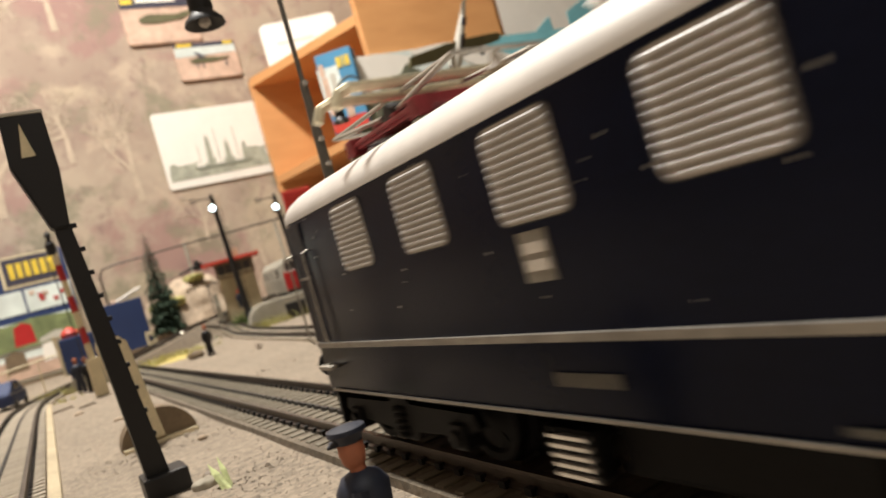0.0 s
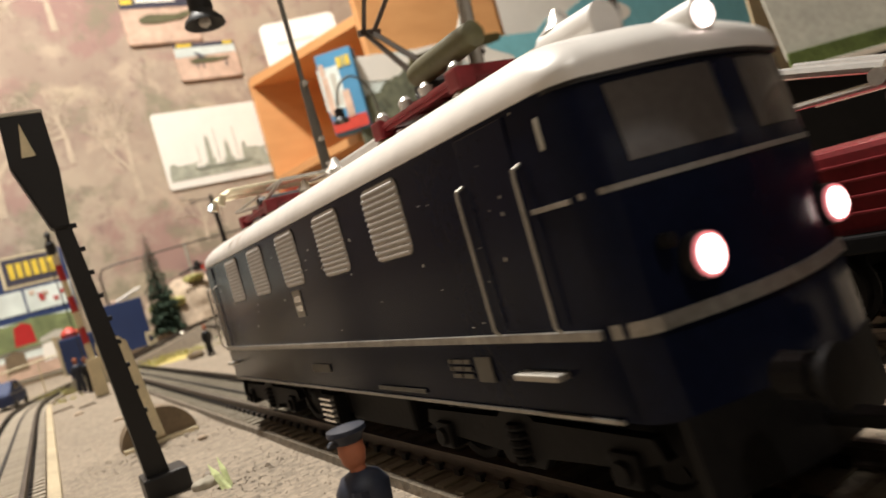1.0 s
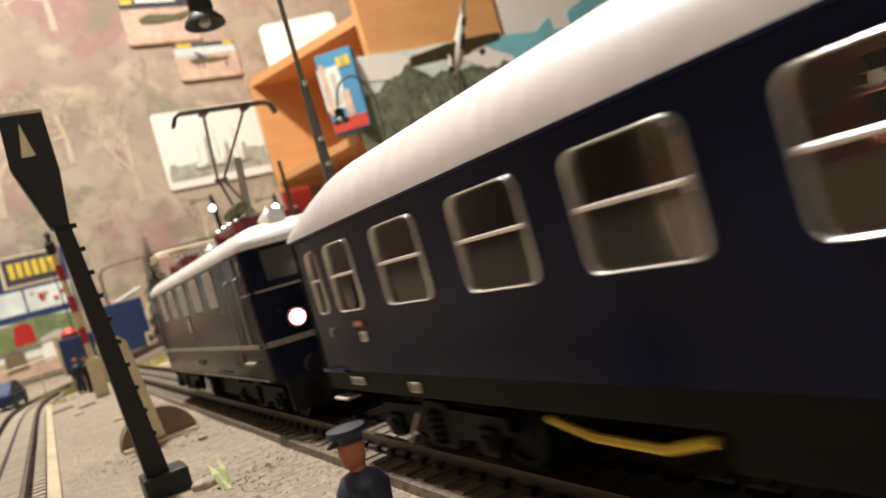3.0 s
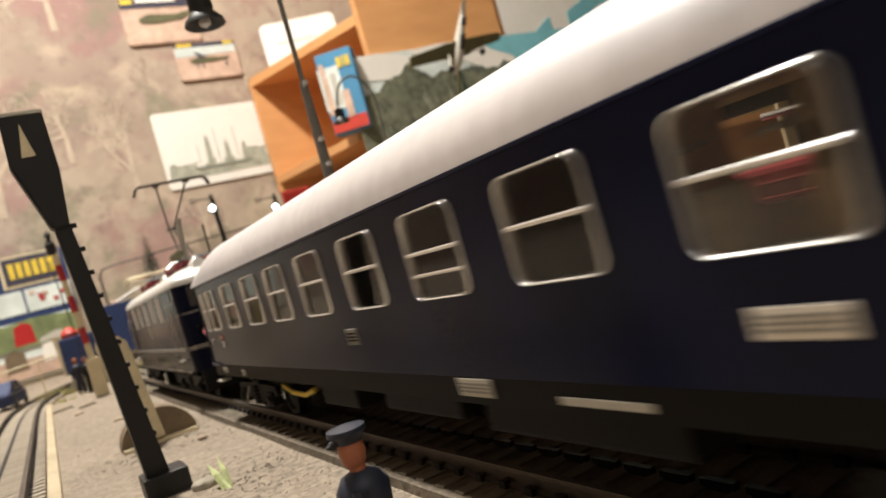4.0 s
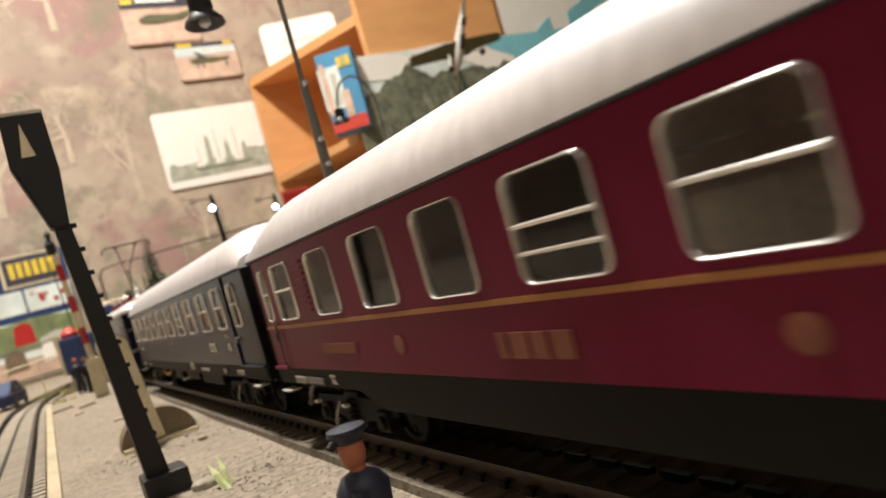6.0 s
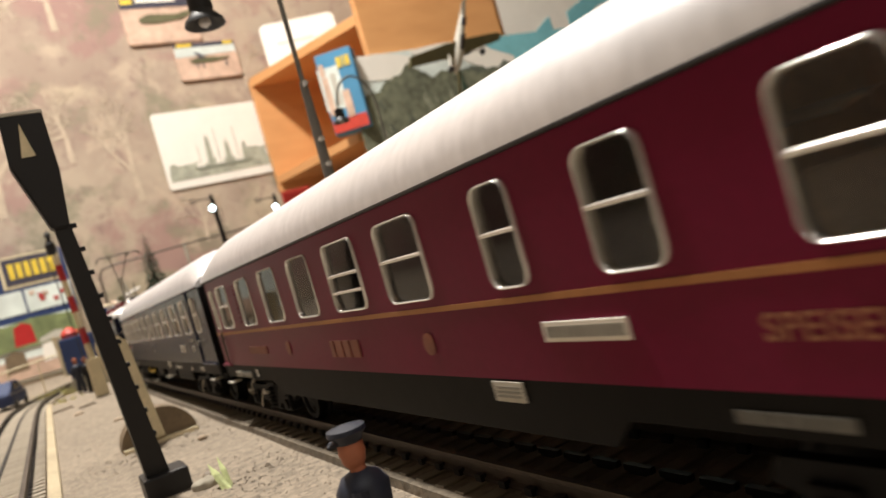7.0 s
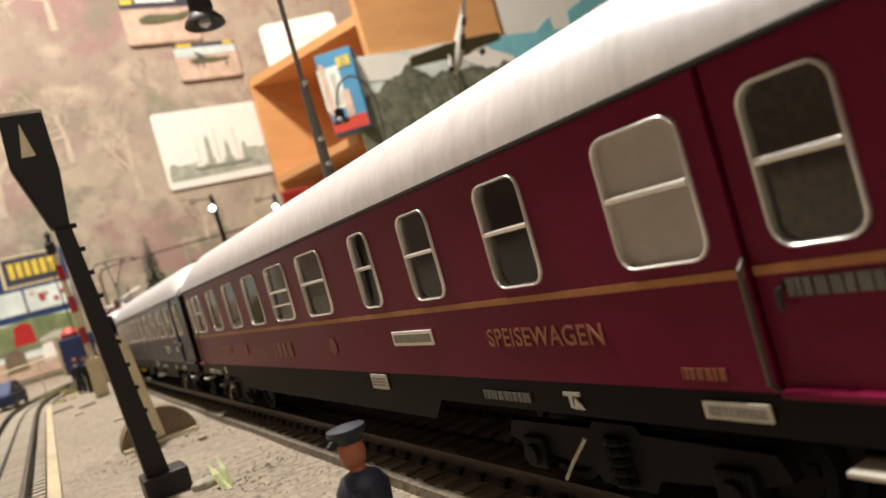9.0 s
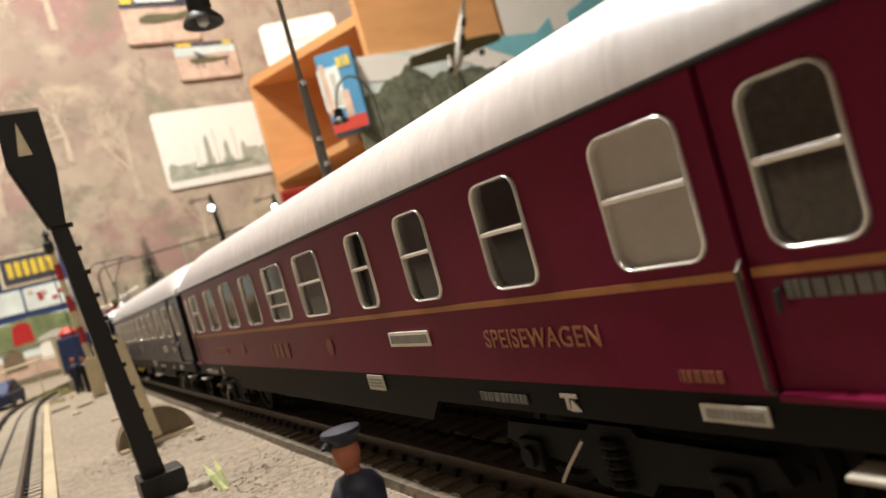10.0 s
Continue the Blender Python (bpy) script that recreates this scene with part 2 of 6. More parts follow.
def tube(pts, r, n=8, bm=None, r1=None):
    bm = bm or bmesh.new()
    pts = [Vector(p) for p in pts]
    rings = []
    side = None
    for i, p in enumerate(pts):
        d = (pts[min(i + 1, len(pts) - 1)] - pts[max(i - 1, 0)]).normalized()
        if side is None:
            side = d.cross(Vector((0, 0, 1)) if abs(d.z) < 0.9 else Vector((1, 0, 0))).normalized()
        side = (side - d * side.dot(d)).normalized()
        up = d.cross(side)
        rr = r if r1 is None else r + (r1 - r) * i / (len(pts) - 1)
        rings.append([bm.verts.new(p + rr * (math.cos(a) * side + math.sin(a) * up)) for a in (2 * math.pi * k / n for k in range(n))])
    for a, b in zip(rings, rings[1:]):
        for k in range(n):
            bm.faces.new((a[k], a[(k + 1) % n], b[(k + 1) % n], b[k]))
    bm.faces.new(rings[0])
    bm.faces.new(rings[-1])
    return bm


def lathe(profile, at=(0, 0, 0), axis="z", n=20, bm=None):
    """A body turned from (radius, along) pairs."""
    bm = bm or bmesh.new()
    rings = []
    for r, h in profile:
        ring = []
        for k in range(n):
            a = 2 * math.pi * k / n
            c, s = max(r, 0.001) * math.cos(a), max(r, 0.001) * math.sin(a)
            v = {"z": (c, s, h), "y": (c, h, s), "x": (h, c, s)}[axis]
            ring.append(bm.verts.new(Vector(at) + Vector(v)))
        rings.append(ring)
    for a, b in zip(rings, rings[1:]):
        for k in range(n):
            bm.faces.new((a[k], a[(k + 1) % n], b[(k + 1) % n], b[k]))
    bm.faces.new(rings[0])
    bm.faces.new(rings[-1])
    return bm


def rrect(y0, y1, z0, z1, r, seg=4):
    pts = []
    for cy, cz, a0 in ((y1 - r, z1 - r, 0), (y0 + r, z1 - r, 90), (y0 + r, z0 + r, 180), (y1 - r, z0 + r, 270)):
        for k in range(seg + 1):
            a = radians(a0 + 90 * k / seg)
            pts.append((cy + r * math.cos(a), cz + r * math.sin(a)))
    return pts


def pierced(outer, holes, x0, x1):
    """A plate in the y-z plane from x0 to x1, with openings through it."""
    bm = bmesh.new()
    edges = []
    for loop in [outer] + holes:
        vs = [bm.verts.new((x0, y, z)) for y, z in loop]
        edges += [bm.edges.new((a, b)) for a, b in zip(vs, vs[1:] + vs[:1])]
    bmesh.ops.triangle_fill(bm, use_beauty=True, use_dissolve=False, edges=edges)
    ex = bmesh.ops.extrude_face_region(bm, geom=list(bm.faces))
    bmesh.ops.translate(bm, vec=(x1 - x0, 0, 0), verts=[v for v in ex["geom"] if isinstance(v, bmesh.types.BMVert)])
    return bm


def slab(pts, z0, z1, axis="z", bm=None):
    """A polygon drawn out along an axis. pts: (x, y) for z, (y, z) for x, (x, z) for y."""
    bm = bm or bmesh.new()
    put = {"z": lambda p, h: (p[0], p[1], h), "x": lambda p, h: (h, p[0], p[1]), "y": lambda p, h: (p[0], h, p[1])}[axis]
    a = [bm.verts.new(put(p, z0)) for p in pts]
    b = [bm.verts.new(put(p, z1)) for p in pts]
    bm.faces.new(a)
    bm.faces.new(b)
    for k in range(len(pts)):
        bm.faces.new((a[k], a[(k + 1) % len(pts)], b[(k + 1) % len(pts)], b[k]))
    return bm


def ring_frame(y0, y1, z0, z1, r, w, x0, x1):
    """A rounded window frame, w wide, proud from x0 to x1."""
    bm = bmesh.new()
    o, i = rrect(y0, y1, z0, z1, r), rrect(y0 + w, y1 - w, z0 + w, z1 - w, max(r - w, 0.2))
    steps = [(0.12, 0.55), (0.32, 0.92), (0.5, 1.0), (0.7, 0.9), (0.9, 0.5)]
    rows = [[bm.verts.new((x0, y, z)) for y, z in o]]
    for f, h in steps:
        c = w * f
        rows.append([bm.verts.new((x0 + (x1 - x0) * h, y, z)) for y, z in rrect(y0 + c, y1 - c, z0 + c, z1 - c, max(r - c, 0.2))])
    rows.append([bm.verts.new((x0 + 0.8, y, z)) for y, z in i])
    n = len(o)
    for a, b in zip(rows, rows[1:]):
        for k in range(n):
            bm.faces.new((a[k], a[(k + 1) % n], b[(k + 1) % n], b[k]))
    return bm

# ---- room and layout ----


def flat_panel(name, x0, x1, y0, y1, z0, z1, mat, label, category, kind="structure"):
    return tagged(part(name, box(x0, x1, y0, y1, z0, z1), mat), label, category, kind=kind)


wall_north = flat_panel("wall_north", -1500, 2300, 1304, 1400, -1000, 1450, WALLPAPER, "wall papered with a faded beige and mauve woodland print", "wall")
wall_east = flat_panel("wall_east", 2300, 2400, -1600, 1400, -1000, 1450, WALLPAINT, "plain painted room wall", "wall")
wall_west = flat_panel("wall_west", -1600, -1500, -1600, 1400, -1000, 1450, WALLPAINT, "plain painted room wall", "wall")
wall_south = flat_panel("wall_south", -1600, 2400, -1700, -1600, -1000, 1450, WALLPAINT, "plain painted room wall", "wall")
ceiling = flat_panel("ceiling", -1600, 2400, -1700, 1400, 1450, 1500, CEILING, "plain white ceiling", "ceiling")
floor = flat_panel("floor", -1600, 2400, -1700, 1400, -1050, -1000, BROWN, "brown room floor", "floor")


def ground_mesh():
    bm = bmesh.new()
    nx, ny = 90, 100
    rows = []
    for j in range(ny + 1):
        y = -500 + (j / ny) * 1795
        row = []
        for i in range(nx + 1):
            x = -900 + (i / nx) * 2300
            z = -4.6 + 0.9 * noise.noise((x * 0.02, y * 0.02, 0)) * (0.0 if y < 120 else 1.0)
            rise = max(0.0, min(1.0, (y - 735 - 0.10 * max(-x, 0)) / 200)) * max(0.0, min(1.0, (x - 70) / 70))
            z += rise * (26 + 12 * noise.noise((x * 0.012, y * 0.012, 5)))
            row.append(bm.verts.new((x, y, z)))
        rows.append(row)
    for a, b in zip(rows, rows[1:]):
        for i in range(nx):
            bm.faces.new((a[i], a[i + 1], b[i + 1], b[i]))
    return bm


ground = tagged(part("ground", ground_mesh(), GRAVEL, smooth=True), "pale grey-brown gravel ballast of the model layout", "ground", kind="structure")
baseboard = flat_panel("baseboard", -900, 1400, -500, 1295, -60, -12, BROWN, "wooden layout board under the gravel", "board")


def track(name, path, sleeper_mat, rails, label, first=300, wide=26.0, stud=True):
    """A track along path: points (x, y, z) at rail-head height, a millimetre grid along it."""
    t = thing(name, (0, 0, 0), label, "track", "model railway tracks")
    pts = [Vector(p) for p in path]
    seg = [(b - a).length for a, b in zip(pts, pts[1:])]
    total = sum(seg)

    def at(s):
        for a, b, l in zip(pts, pts[1:], seg):
            if s <= l or b is pts[-1]:
                return a + (b - a) * (s / l), (b - a).normalized()
            s -= l
    for off in rails:
        bm = bmesh.new()
        prof = [(-0.5, 0), (0.5, 0), (0.5, -0.6), (0.22, -0.8), (0.22, -2.0), (0.85, -2.3), (0.85, -2.7), (-0.85, -2.7), (-0.85, -2.3), (-0.22, -2.0), (-0.22, -0.8), (-0.5, -0.6)]
        rings = []
        n = max(2, int(total / 25))
        for k in range(n + 1):
            p, d = at(total * k / n)
            sd = Vector((d.y, -d.x, 0)).normalized()
            rings.append([bm.verts.new(p + sd * (off + u) + Vector((0, 0, v))) for u, v in prof])
        for a, b in zip(rings, rings[1:]):
            for k in range(len(prof)):
                bm.faces.new((a[k], a[(k + 1) % len(prof)], b[(k + 1) % len(prof)], b[k]))
        bm.faces.new(rings[0])
        bm.faces.new(rings[-1])
        part("rail", bm, STEEL, t)
    mid = (rails[0] + rails[1]) / 2
    if stud:
        bm = bmesh.new()
        for k in range(int(total / 5.8)):
            p, d = at(k * 5.8 + 3)
            q = p + Vector((mid, 0, -1.9)) if abs(d.x) < 0.2 else p + Vector((0, 0, -1.9))
            box(q.x - 0.45, q.x + 0.45, q.y - 2.2, q.y + 2.2, q.z - 1.2, q.z, 0, bm)
        tagged(part("contact_stud", bm, BLACK, t, "dark row of centre contact studs"), kind="stuff")
    chairs = bmesh.new()
    for k in range(min(first, int(total / 5.8))):
        p, d = at(k * 5.8)
        sd = Vector((d.y, -d.x, 0)).normalized()
        for off in rails:
            for e in (-1, 1):
                q = p + sd * (off + e * 0.95)
                box(q.x - 0.5, q.x + 0.5, q.y - 0.75, q.y + 0.75, q.z - 3.0, q.z - 1.7, 0, chairs)
    tagged(part("rail_chair", chairs, BLACK, t, "small dark rail chairs"), kind="stuff")
    me = None
    for k in range(min(first, int(total / 5.8))):
        p, d = at(k * 5.8)
        if me is None:
            ob = part("sleeper", box(-wide / 2, wide / 2, -1.25, 1.25, -4.4, -2.7, 0.25), sleeper_mat, t)
            me = ob.data
        else:
            ob = new("sleeper", me)
            ob.parent = t
        ob.location = (p + Vector((d.y, -d.x, 0)).normalized() * mid) * MM
        ob.rotation_euler = (0, 0, math.atan2(-d.x, d.y) + 0.012 * math.sin(k * 2.3))
    return t


track("main_track", [(0, y, 0) for y in range(-420, 700, 20)], SLEEPER, (-10.4, 8.5), "straight model railway track with steel rails on dusty pale sleepers", wide=28.6)



def smooth_path(knots, step=12.0):
    """Points along a curve that glides through the knots."""
    ks = [Vector(k) for k in knots]
    ks = [2 * ks[0] - ks[1]] + ks + [2 * ks[-1] - ks[-2]]
    out = []
    for a, b, c, e in zip(ks, ks[1:], ks[2:], ks[3:]):
        n = max(2, int((c - b).length / step))
        for i in range(n):
            u = i / n
            out.append(tuple(0.5 * (2 * b + (c - a) * u + (2 * a - 5 * b + 4 * c - e) * u * u + (3 * b - a - 3 * c + e) * u ** 3)))
    return out + [tuple(ks[-2])]


def ballast_bed(path, label, mat=GRAVEL):
    """A sloped gravel bank under a track that climbs."""
    bm = bmesh.new()
    rings = []
    for i, p in enumerate(path):
        d = (Vector(path[min(i + 1, len(path) - 1)]) - Vector(path[max(i - 1, 0)])).normalized()
        sd = Vector((d.y, -d.x, 0)).normalized()
        top, low = Vector(p) - Vector((0, 0, 4.0)), -12.0 - p[2]
        spread = 17 + max(0.0, p[2]) * 0.7
        rings.append([bm.verts.new(top + sd * u + Vector((0, 0, v))) for u, v in ((-spread, low), (-16, 0), (16, 0), (spread, low))])
    for a, b in zip(rings, rings[1:]):
        for k in range(4):
            bm.faces.new((a[k], a[(k + 1) % 4], b[(k + 1) % 4], b[k]))
    bm.faces.new(rings[0])
    bm.faces.new(rings[-1])
    return tagged(part("ballast_bed", bm, mat), label, "ballast", kind="structure")


ballast_bed([(-0.5, y, 0.95) for y in range(-420, 700, 40)], "low dark gravel ballast between the sleepers of the main track", DARK_BALLAST)
CURVE = [(-78.5, 480, 0), (-76, 560, 0), (-65, 630, 0.4), (-42, 685, 1.5), (-8, 730, 3.5), (30, 772, 8.5), (58, 800, 13.0), (84, 818, 17.0), (120, 834, 21), (200, 850, 26)]
curve_path = smooth_path(CURVE)
track("siding_track", [(-78.5, y, 0) for y in range(100, 480, 20)] + curve_path, PALE_SLEEPER, (-8.6, 8.6), "model track beside the platform that sweeps into a climbing curve")
ballast_bed(curve_path[12:], "gravel bank under the climbing curve")
REAR = [(58, -420, 0), (58, -140, 0), (58, 120, 0), (72, 270, 0), (88, 414, 0), (100, 560, 0), (112, 700, 1.5), (116, 760, 7), (104, 800, 14)]
track("rear_track", smooth_path(REAR, 20), PALE_SLEEPER, (-8.6, 8.6), "parallel model track behind the train on pale sleepers")
EDGING = material("tan_wood_edging", (0.42, 0.34, 0.22), 0.8, scale=60, vary=0.25, bump=0.2)
kerb = tagged(part("platform_edge", box(-65.2, -62.0, -300, 690, -5.5, -2.9, 0.5), EDGING), "narrow cream wooden edging strip between gravel and track", "edging", kind="structure")

# ---- rolling stock ----
TRAVEL = [(0, -545.5), (0.5, -504.5), (1.0, -474.0), (1.25, -468.2), (1.5, -460.8), (1.75, -448.8), (2.0, -434.2), (2.5, -401.7), (3.25, -338.5), (4.0, -266.7), (4.5, -217.2),
          (5.0, -164.0), (5.5, -119.5), (6.25, -69.5), (7.0, -34.0), (7.5, -13.9), (8.0, -2.1), (8.5, -0.3), (9.0, 0.0), (10.0, 0.0)]


def roof_loft(L, half, z0, rise, ends, mat, parent, drop):
    bm = bmesh.new()
    ys = [0, ends * 0.06, ends * 0.2, ends * 0.45, ends * 0.75, ends, L / 2, L - ends, L - ends * 0.75, L - ends * 0.45, L - ends * 0.2, L - ends * 0.06, L]
    rings = []
    for y in ys:
        e = min(1.0, min(y, L - y) / ends)
        h = drop + (1 - drop) * math.sin(e * math.pi / 2) ** 0.8
        ring = []
        for k in range(25):
            a = math.pi * k / 24
            c, s = math.cos(a), math.sin(a)
            ring.append(bm.verts.new((half * math.copysign(abs(c) ** 0.80, c), y, z0 + rise * h * abs(s) ** 0.9)))
        rings.append(ring)
    for a, b in zip(rings, rings[1:]):
        for k in range(24):
            bm.faces.new((a[k], a[k + 1], b[k + 1], b[k]))
        bm.faces.new((a[0], b[0], b[-1], a[-1]))
    bm.faces.new(rings[0])
    bm.faces.new(rings[-1])
    return part("roof", bm, mat, parent, smooth=True)


def wheelset(parent, y, r, mat=SOOT_SHADE):
    bm = bmesh.new()
    for sx in (-1, 1):
        lathe([(0.1, sx * 6.9), (r * 0.45, sx * 6.9), (r * 0.5, sx * 7.4), (r * 0.8, sx * 7.3), (r + 0.9, sx * 7.0), (r + 0.9, sx * 7.6), (r, sx * 7.9), (r, sx * 10.0), (r * 0.82, sx * 10.0), (r * 0.75, sx * 9.4), (r * 0.4, sx * 9.6), (0.1, sx * 10.2)], axis="x", n=20, bm=bm)
        for k in range(4):
            a = math.pi * k / 2
            c, s = math.cos(a), math.sin(a)
            box(sx * 9.4 - 0.3, sx * 9.4 + 0.4, c * r * 0.6 - 0.5, c * r * 0.6 + 0.5, s * r * 0.6 - 0.5, s * r * 0.6 + 0.5, 0, bm)
    tube([(-8, 0, 0), (8, 0, 0)], 0.9, 8, bm)
    w = part("wheelset", bm, mat, parent, "black spoked model wheelset", smooth=True)
    w.location = Vector((0, y, r)) * MM
    return (w, y, r)


WHEELS = []


def bogie(parent, y, base, r, outer=13.6, steps=True):
    b = part("bogie", box(-9, 9, y - base * 0.35, y + base * 0.35, 6.5, 9.5, 0.4), SOOT_SHADE, parent, "black bogie with axle boxes and springs")
    for sx in (-1, 1):
        x = sx * outer
        pts = [(y - base * 0.5 - 5, 6.6), (y - base * 0.5 - 4, 8.6), (y - 3.5, 8.8), (y - 2.8, 9.6), (y + 2.8, 9.6), (y + 3.5, 8.8), (y + base * 0.5 + 4, 8.6), (y + base * 0.5 + 5, 6.6), (y + base * 0.5 + 1, 5.4), (y + 4.5, 4.6), (y + 3.4, 3.2), (y - 3.4, 3.2), (y - 4.5, 4.6), (y - base * 0.5 - 1, 5.4)]
        part("side_frame", slab(pts, x - 0.7, x + 0.7, "x"), SOOT_SHADE, b)
        bm = bmesh.new()
        for dy in (-base / 2, base / 2):
            box(x - 1.5, x + 1.5, y + dy - 1.9, y + dy + 1.9, 3.6, 7.2, 0.4, bm)
            lathe([(0.1, x + sx * 2.1), (1.1, x + sx * 2.1), (1.3, x + sx * 1.4), (1.3, x)], (0, y + dy, 5.3), "x", 12, bm)
        for k in range(5):
            lathe([(1.7, 3.6 + k * 1.0), (2.0, 4.0 + k * 1.0), (1.7, 4.4 + k * 1.0)], (x, y, 0), "z", 10, bm)
        part("axle_box", bm, SOOT_SHADE, b, "black axle boxes and coil springs")
    if steps:
        part("step_iron", tube([(-15.3, y + 3.2, 8.2), (-15.7, y + 5.6, 5.6), (-15.5, y + 7.8, 3.4)], 0.22, 6), NICKEL, b, "worn bright wire hanger")
    for dy in (-base / 2, base / 2):
        WHEELS.append(wheelset(parent, y + dy, r))


def bars(name, parent, y0, y1, z0, z1, mat, x=-16.75, rows=1, gaps=5, label="", back=None):
    """Unreadable writing: rows of small bars, on a backing plate if there is one."""
    rnd = random.Random(int(y0 * 10 + z0 * 100))
    owner = parent
    if back:
        owner = part(name, box(x - 0.10, x + 0.15, y0, y1, z0, z1, 0.06), back, parent, label)
        name, x, label = "writing", x - 0.05, ""
        m = (z1 - z0) * 0.22
        y0, y1, z0, z1, gaps = y0 + 0.4, y1 - 0.4, z0 + m, z1 - m, gaps * 1.7
    bm = bmesh.new()
    hgt = (z1 - z0) / (rows + (rows - 1) * 0.6)
    for r in range(rows):
        za = z0 + r * hgt * 1.6
        y = y0
        while y < y1 - 0.15:
            w = min((y1 - y0) / gaps * rnd.uniform(0.5, 1.1), y1 - y)
            box(x - 0.09, x + 0.1, y, y + w * 0.8, za, za + hgt, 0, bm)
            y += w
    return tagged(part(name, bm, mat, owner, label), kind="stuff")


def window_unit(parent, y0, y1, z0, z1, kind, x=-16.5):
    w = part("window", ring_frame(y0, y1, z0, z1, 1.7, 0.26 if kind == 1 else 0.38, x + 0.1, x - (0.24 if kind == 1 else 0.4)), FRAME_METAL, parent, "rounded bright metal window frame", smooth=True)
    if kind in (2, 3, 4):
        zb = z0 + (z1 - z0) * 0.53
        part("glazing_bar", tube([(x - 0.12, y0 + 0.4, zb), (x - 0.12, y1 - 0.4, zb)], 0.29, 10), FRAME_METAL, w, smooth=True)
    if kind == 3:
        part("glazing_bar", tube([(x - 0.12, y0 + 0.4, z0 + 3.2), (x - 0.12, y1 - 0.4, z0 + 3.2)], 0.26, 10), FRAME_METAL, w, smooth=True)
    pane = part("pane", box(x + 0.35, x + 0.5, y0 + 0.3, y1 - 0.3, z0 + 0.3, z1 - 0.3), FROST if kind == 4 else GLASS, w, "frosted grey pane" if kind == 4 else "clear plastic pane")
    if kind != 4:
        pane.visible_shadow = False
    return w


def coach(name, y0, L, paint, wins, doors, label, stripe, skirt):
    t = thing(name, (0, y0, 0), label, "passenger coach", "cars of the train")
    zb, zg = 14.4, 37.5
    inner0, inner1 = doors[0], L - doors[1]
    holes = [rrect(a, b, 24.1, 35.3, 1.6) for a, b, k in wins if a > inner0 and b < inner1]
    for sx in (-1, 1):
        a, b = (-16.5, -15.6) if sx < 0 else (15.6, 16.5)
        part("side_wall", pierced([(inner0, zb), (inner1, zb), (inner1, zg), (inner0, zg)], [list(h) for h in holes], a, b), paint, t)
        part("lower_side", box(min(a, b) + (0.25 if sx < 0 else 0.15), max(a, b) - (0.15 if sx < 0 else 0.25), 1.5, L - 1.5, 11.0, zb - 0.02), SOLEBAR, t, "black solebar below the body")
        for d0, d1 in ((0.8, inner0 - 0.25), (inner1 + 0.25, L - 0.8)):
            dw = [w for w in wins if w[0] >= d0 and w[1] <= d1]
            x0, x1 = (a + 0.45, b) if sx < 0 else (a, b - 0.45)
            door = part("door", pierced([(d0, zb), (d1, zb), (d1, zg), (d0, zg)], [rrect(w[0], w[1], 24.1, 35.3, 1.4) for w in dw], x0, x1), paint, t)
            if sx < 0:
                for w in dw:
                    window_unit(door, w[0], w[1], 24.1, 35.3, w[2], -16.05)
                e = d1 + 0.3 if d0 < L / 2 else d0 - 0.3
                if stripe:
                    part("grab_rail", tube([(-16.4, e, 23.9), (-17.1, e, 23.3), (-17.1, e, 15.2), (-16.4, e, 14.6)], 0.21, 8), STEEL, door, "thin metal grab rail")
                part("door_sill", box(-16.95, -15.9, d0 + 0.2, d1 - 0.2, zb - 0.25, zb + 0.3, 0.12), paint, door, "rolled lower door edge")
                hy = e - 2.2 if d0 < L / 2 else e + 2.2
                part("door_handle", tube([(-16.0, hy, 21.6), (-16.75, hy, 21.6), (-16.8, hy, 20.3)], 0.24, 6), BLACK if stripe else NICKEL, door, "small metal door handle")
                part("step", box(-17.3, -14.6, (d0 + d1) / 2 - 2.8, (d0 + d1) / 2 + 2.8, 9.3, 9.7, 0.12), PLATE, door, "worn footstep below the door")
        part("gutter", box(-16.95, -16.2, 0.5, L - 0.5, 37.35, 37.85, 0.2) if sx < 0 else box(16.2, 16.95, 0.5, L - 0.5, 37.35, 37.85, 0.2), BLACK if stripe else paint, t, "dark gutter line under the roof")
    for a, b, k in wins:
        if a > inner0 and b < inner1:
            window_unit(t, a, b, 24.1, 35.3, k)
    for e0, e1, s in ((0.0, 0.9, -1), (L - 0.9, L, 1)):
        # Black instead of body paint: the neighbouring coach's shade put into the colour.
        end = part("end_wall", box(-16.3, 16.3, e0, e1, 11.0, 37.6, 0.4), SOOT_SHADE, t, "coach end coloured black for shade")
        ye = e0 if s < 0 else e1
        part("gangway", box(-6.5, 6.5, min(ye, ye + s * 4.2), max(ye, ye + s * 4.2), 11.5, 36.0, 0.9), BLACK, end, "black folded gangway bellows")
        for bx in (-10, 10):
            part("buffer", lathe([(1.1, 0), (1.1, s * 3.0), (2.6, s * 3.2), (2.6, s * 3.7), (0.4, s * 3.9)], (bx, ye, 12.2), "y", 16), SOOT_SHADE, end)
        part("coupler", box(-1.2, 1.2, min(ye, ye + s * 3.0), max(ye, ye + s * 3.0), 5.8, 7.0, 0.3), SOOT_SHADE, end)
    part("underframe", box(-14.5, 14.5, 2, L - 2, 10.2, 14.0), SOOT_SHADE, t, "black underframe")
    part("interior_floor", box(-15.4, 15.4, 1.2, L - 1.2, 14.2, 15.0), INNER, t)
    part("ceiling_lining", box(-15.3, 15.3, 1.2, L - 1.2, 36.9, 37.3), LINING, t, "ochre inner ceiling")
    part("corridor_partition", box(4.5, 5.0, 16, L - 16, 15.0, 37.0 if stripe else 25.5), INNER, t, "brown inner partition")
    seat_bm = bmesh.new()
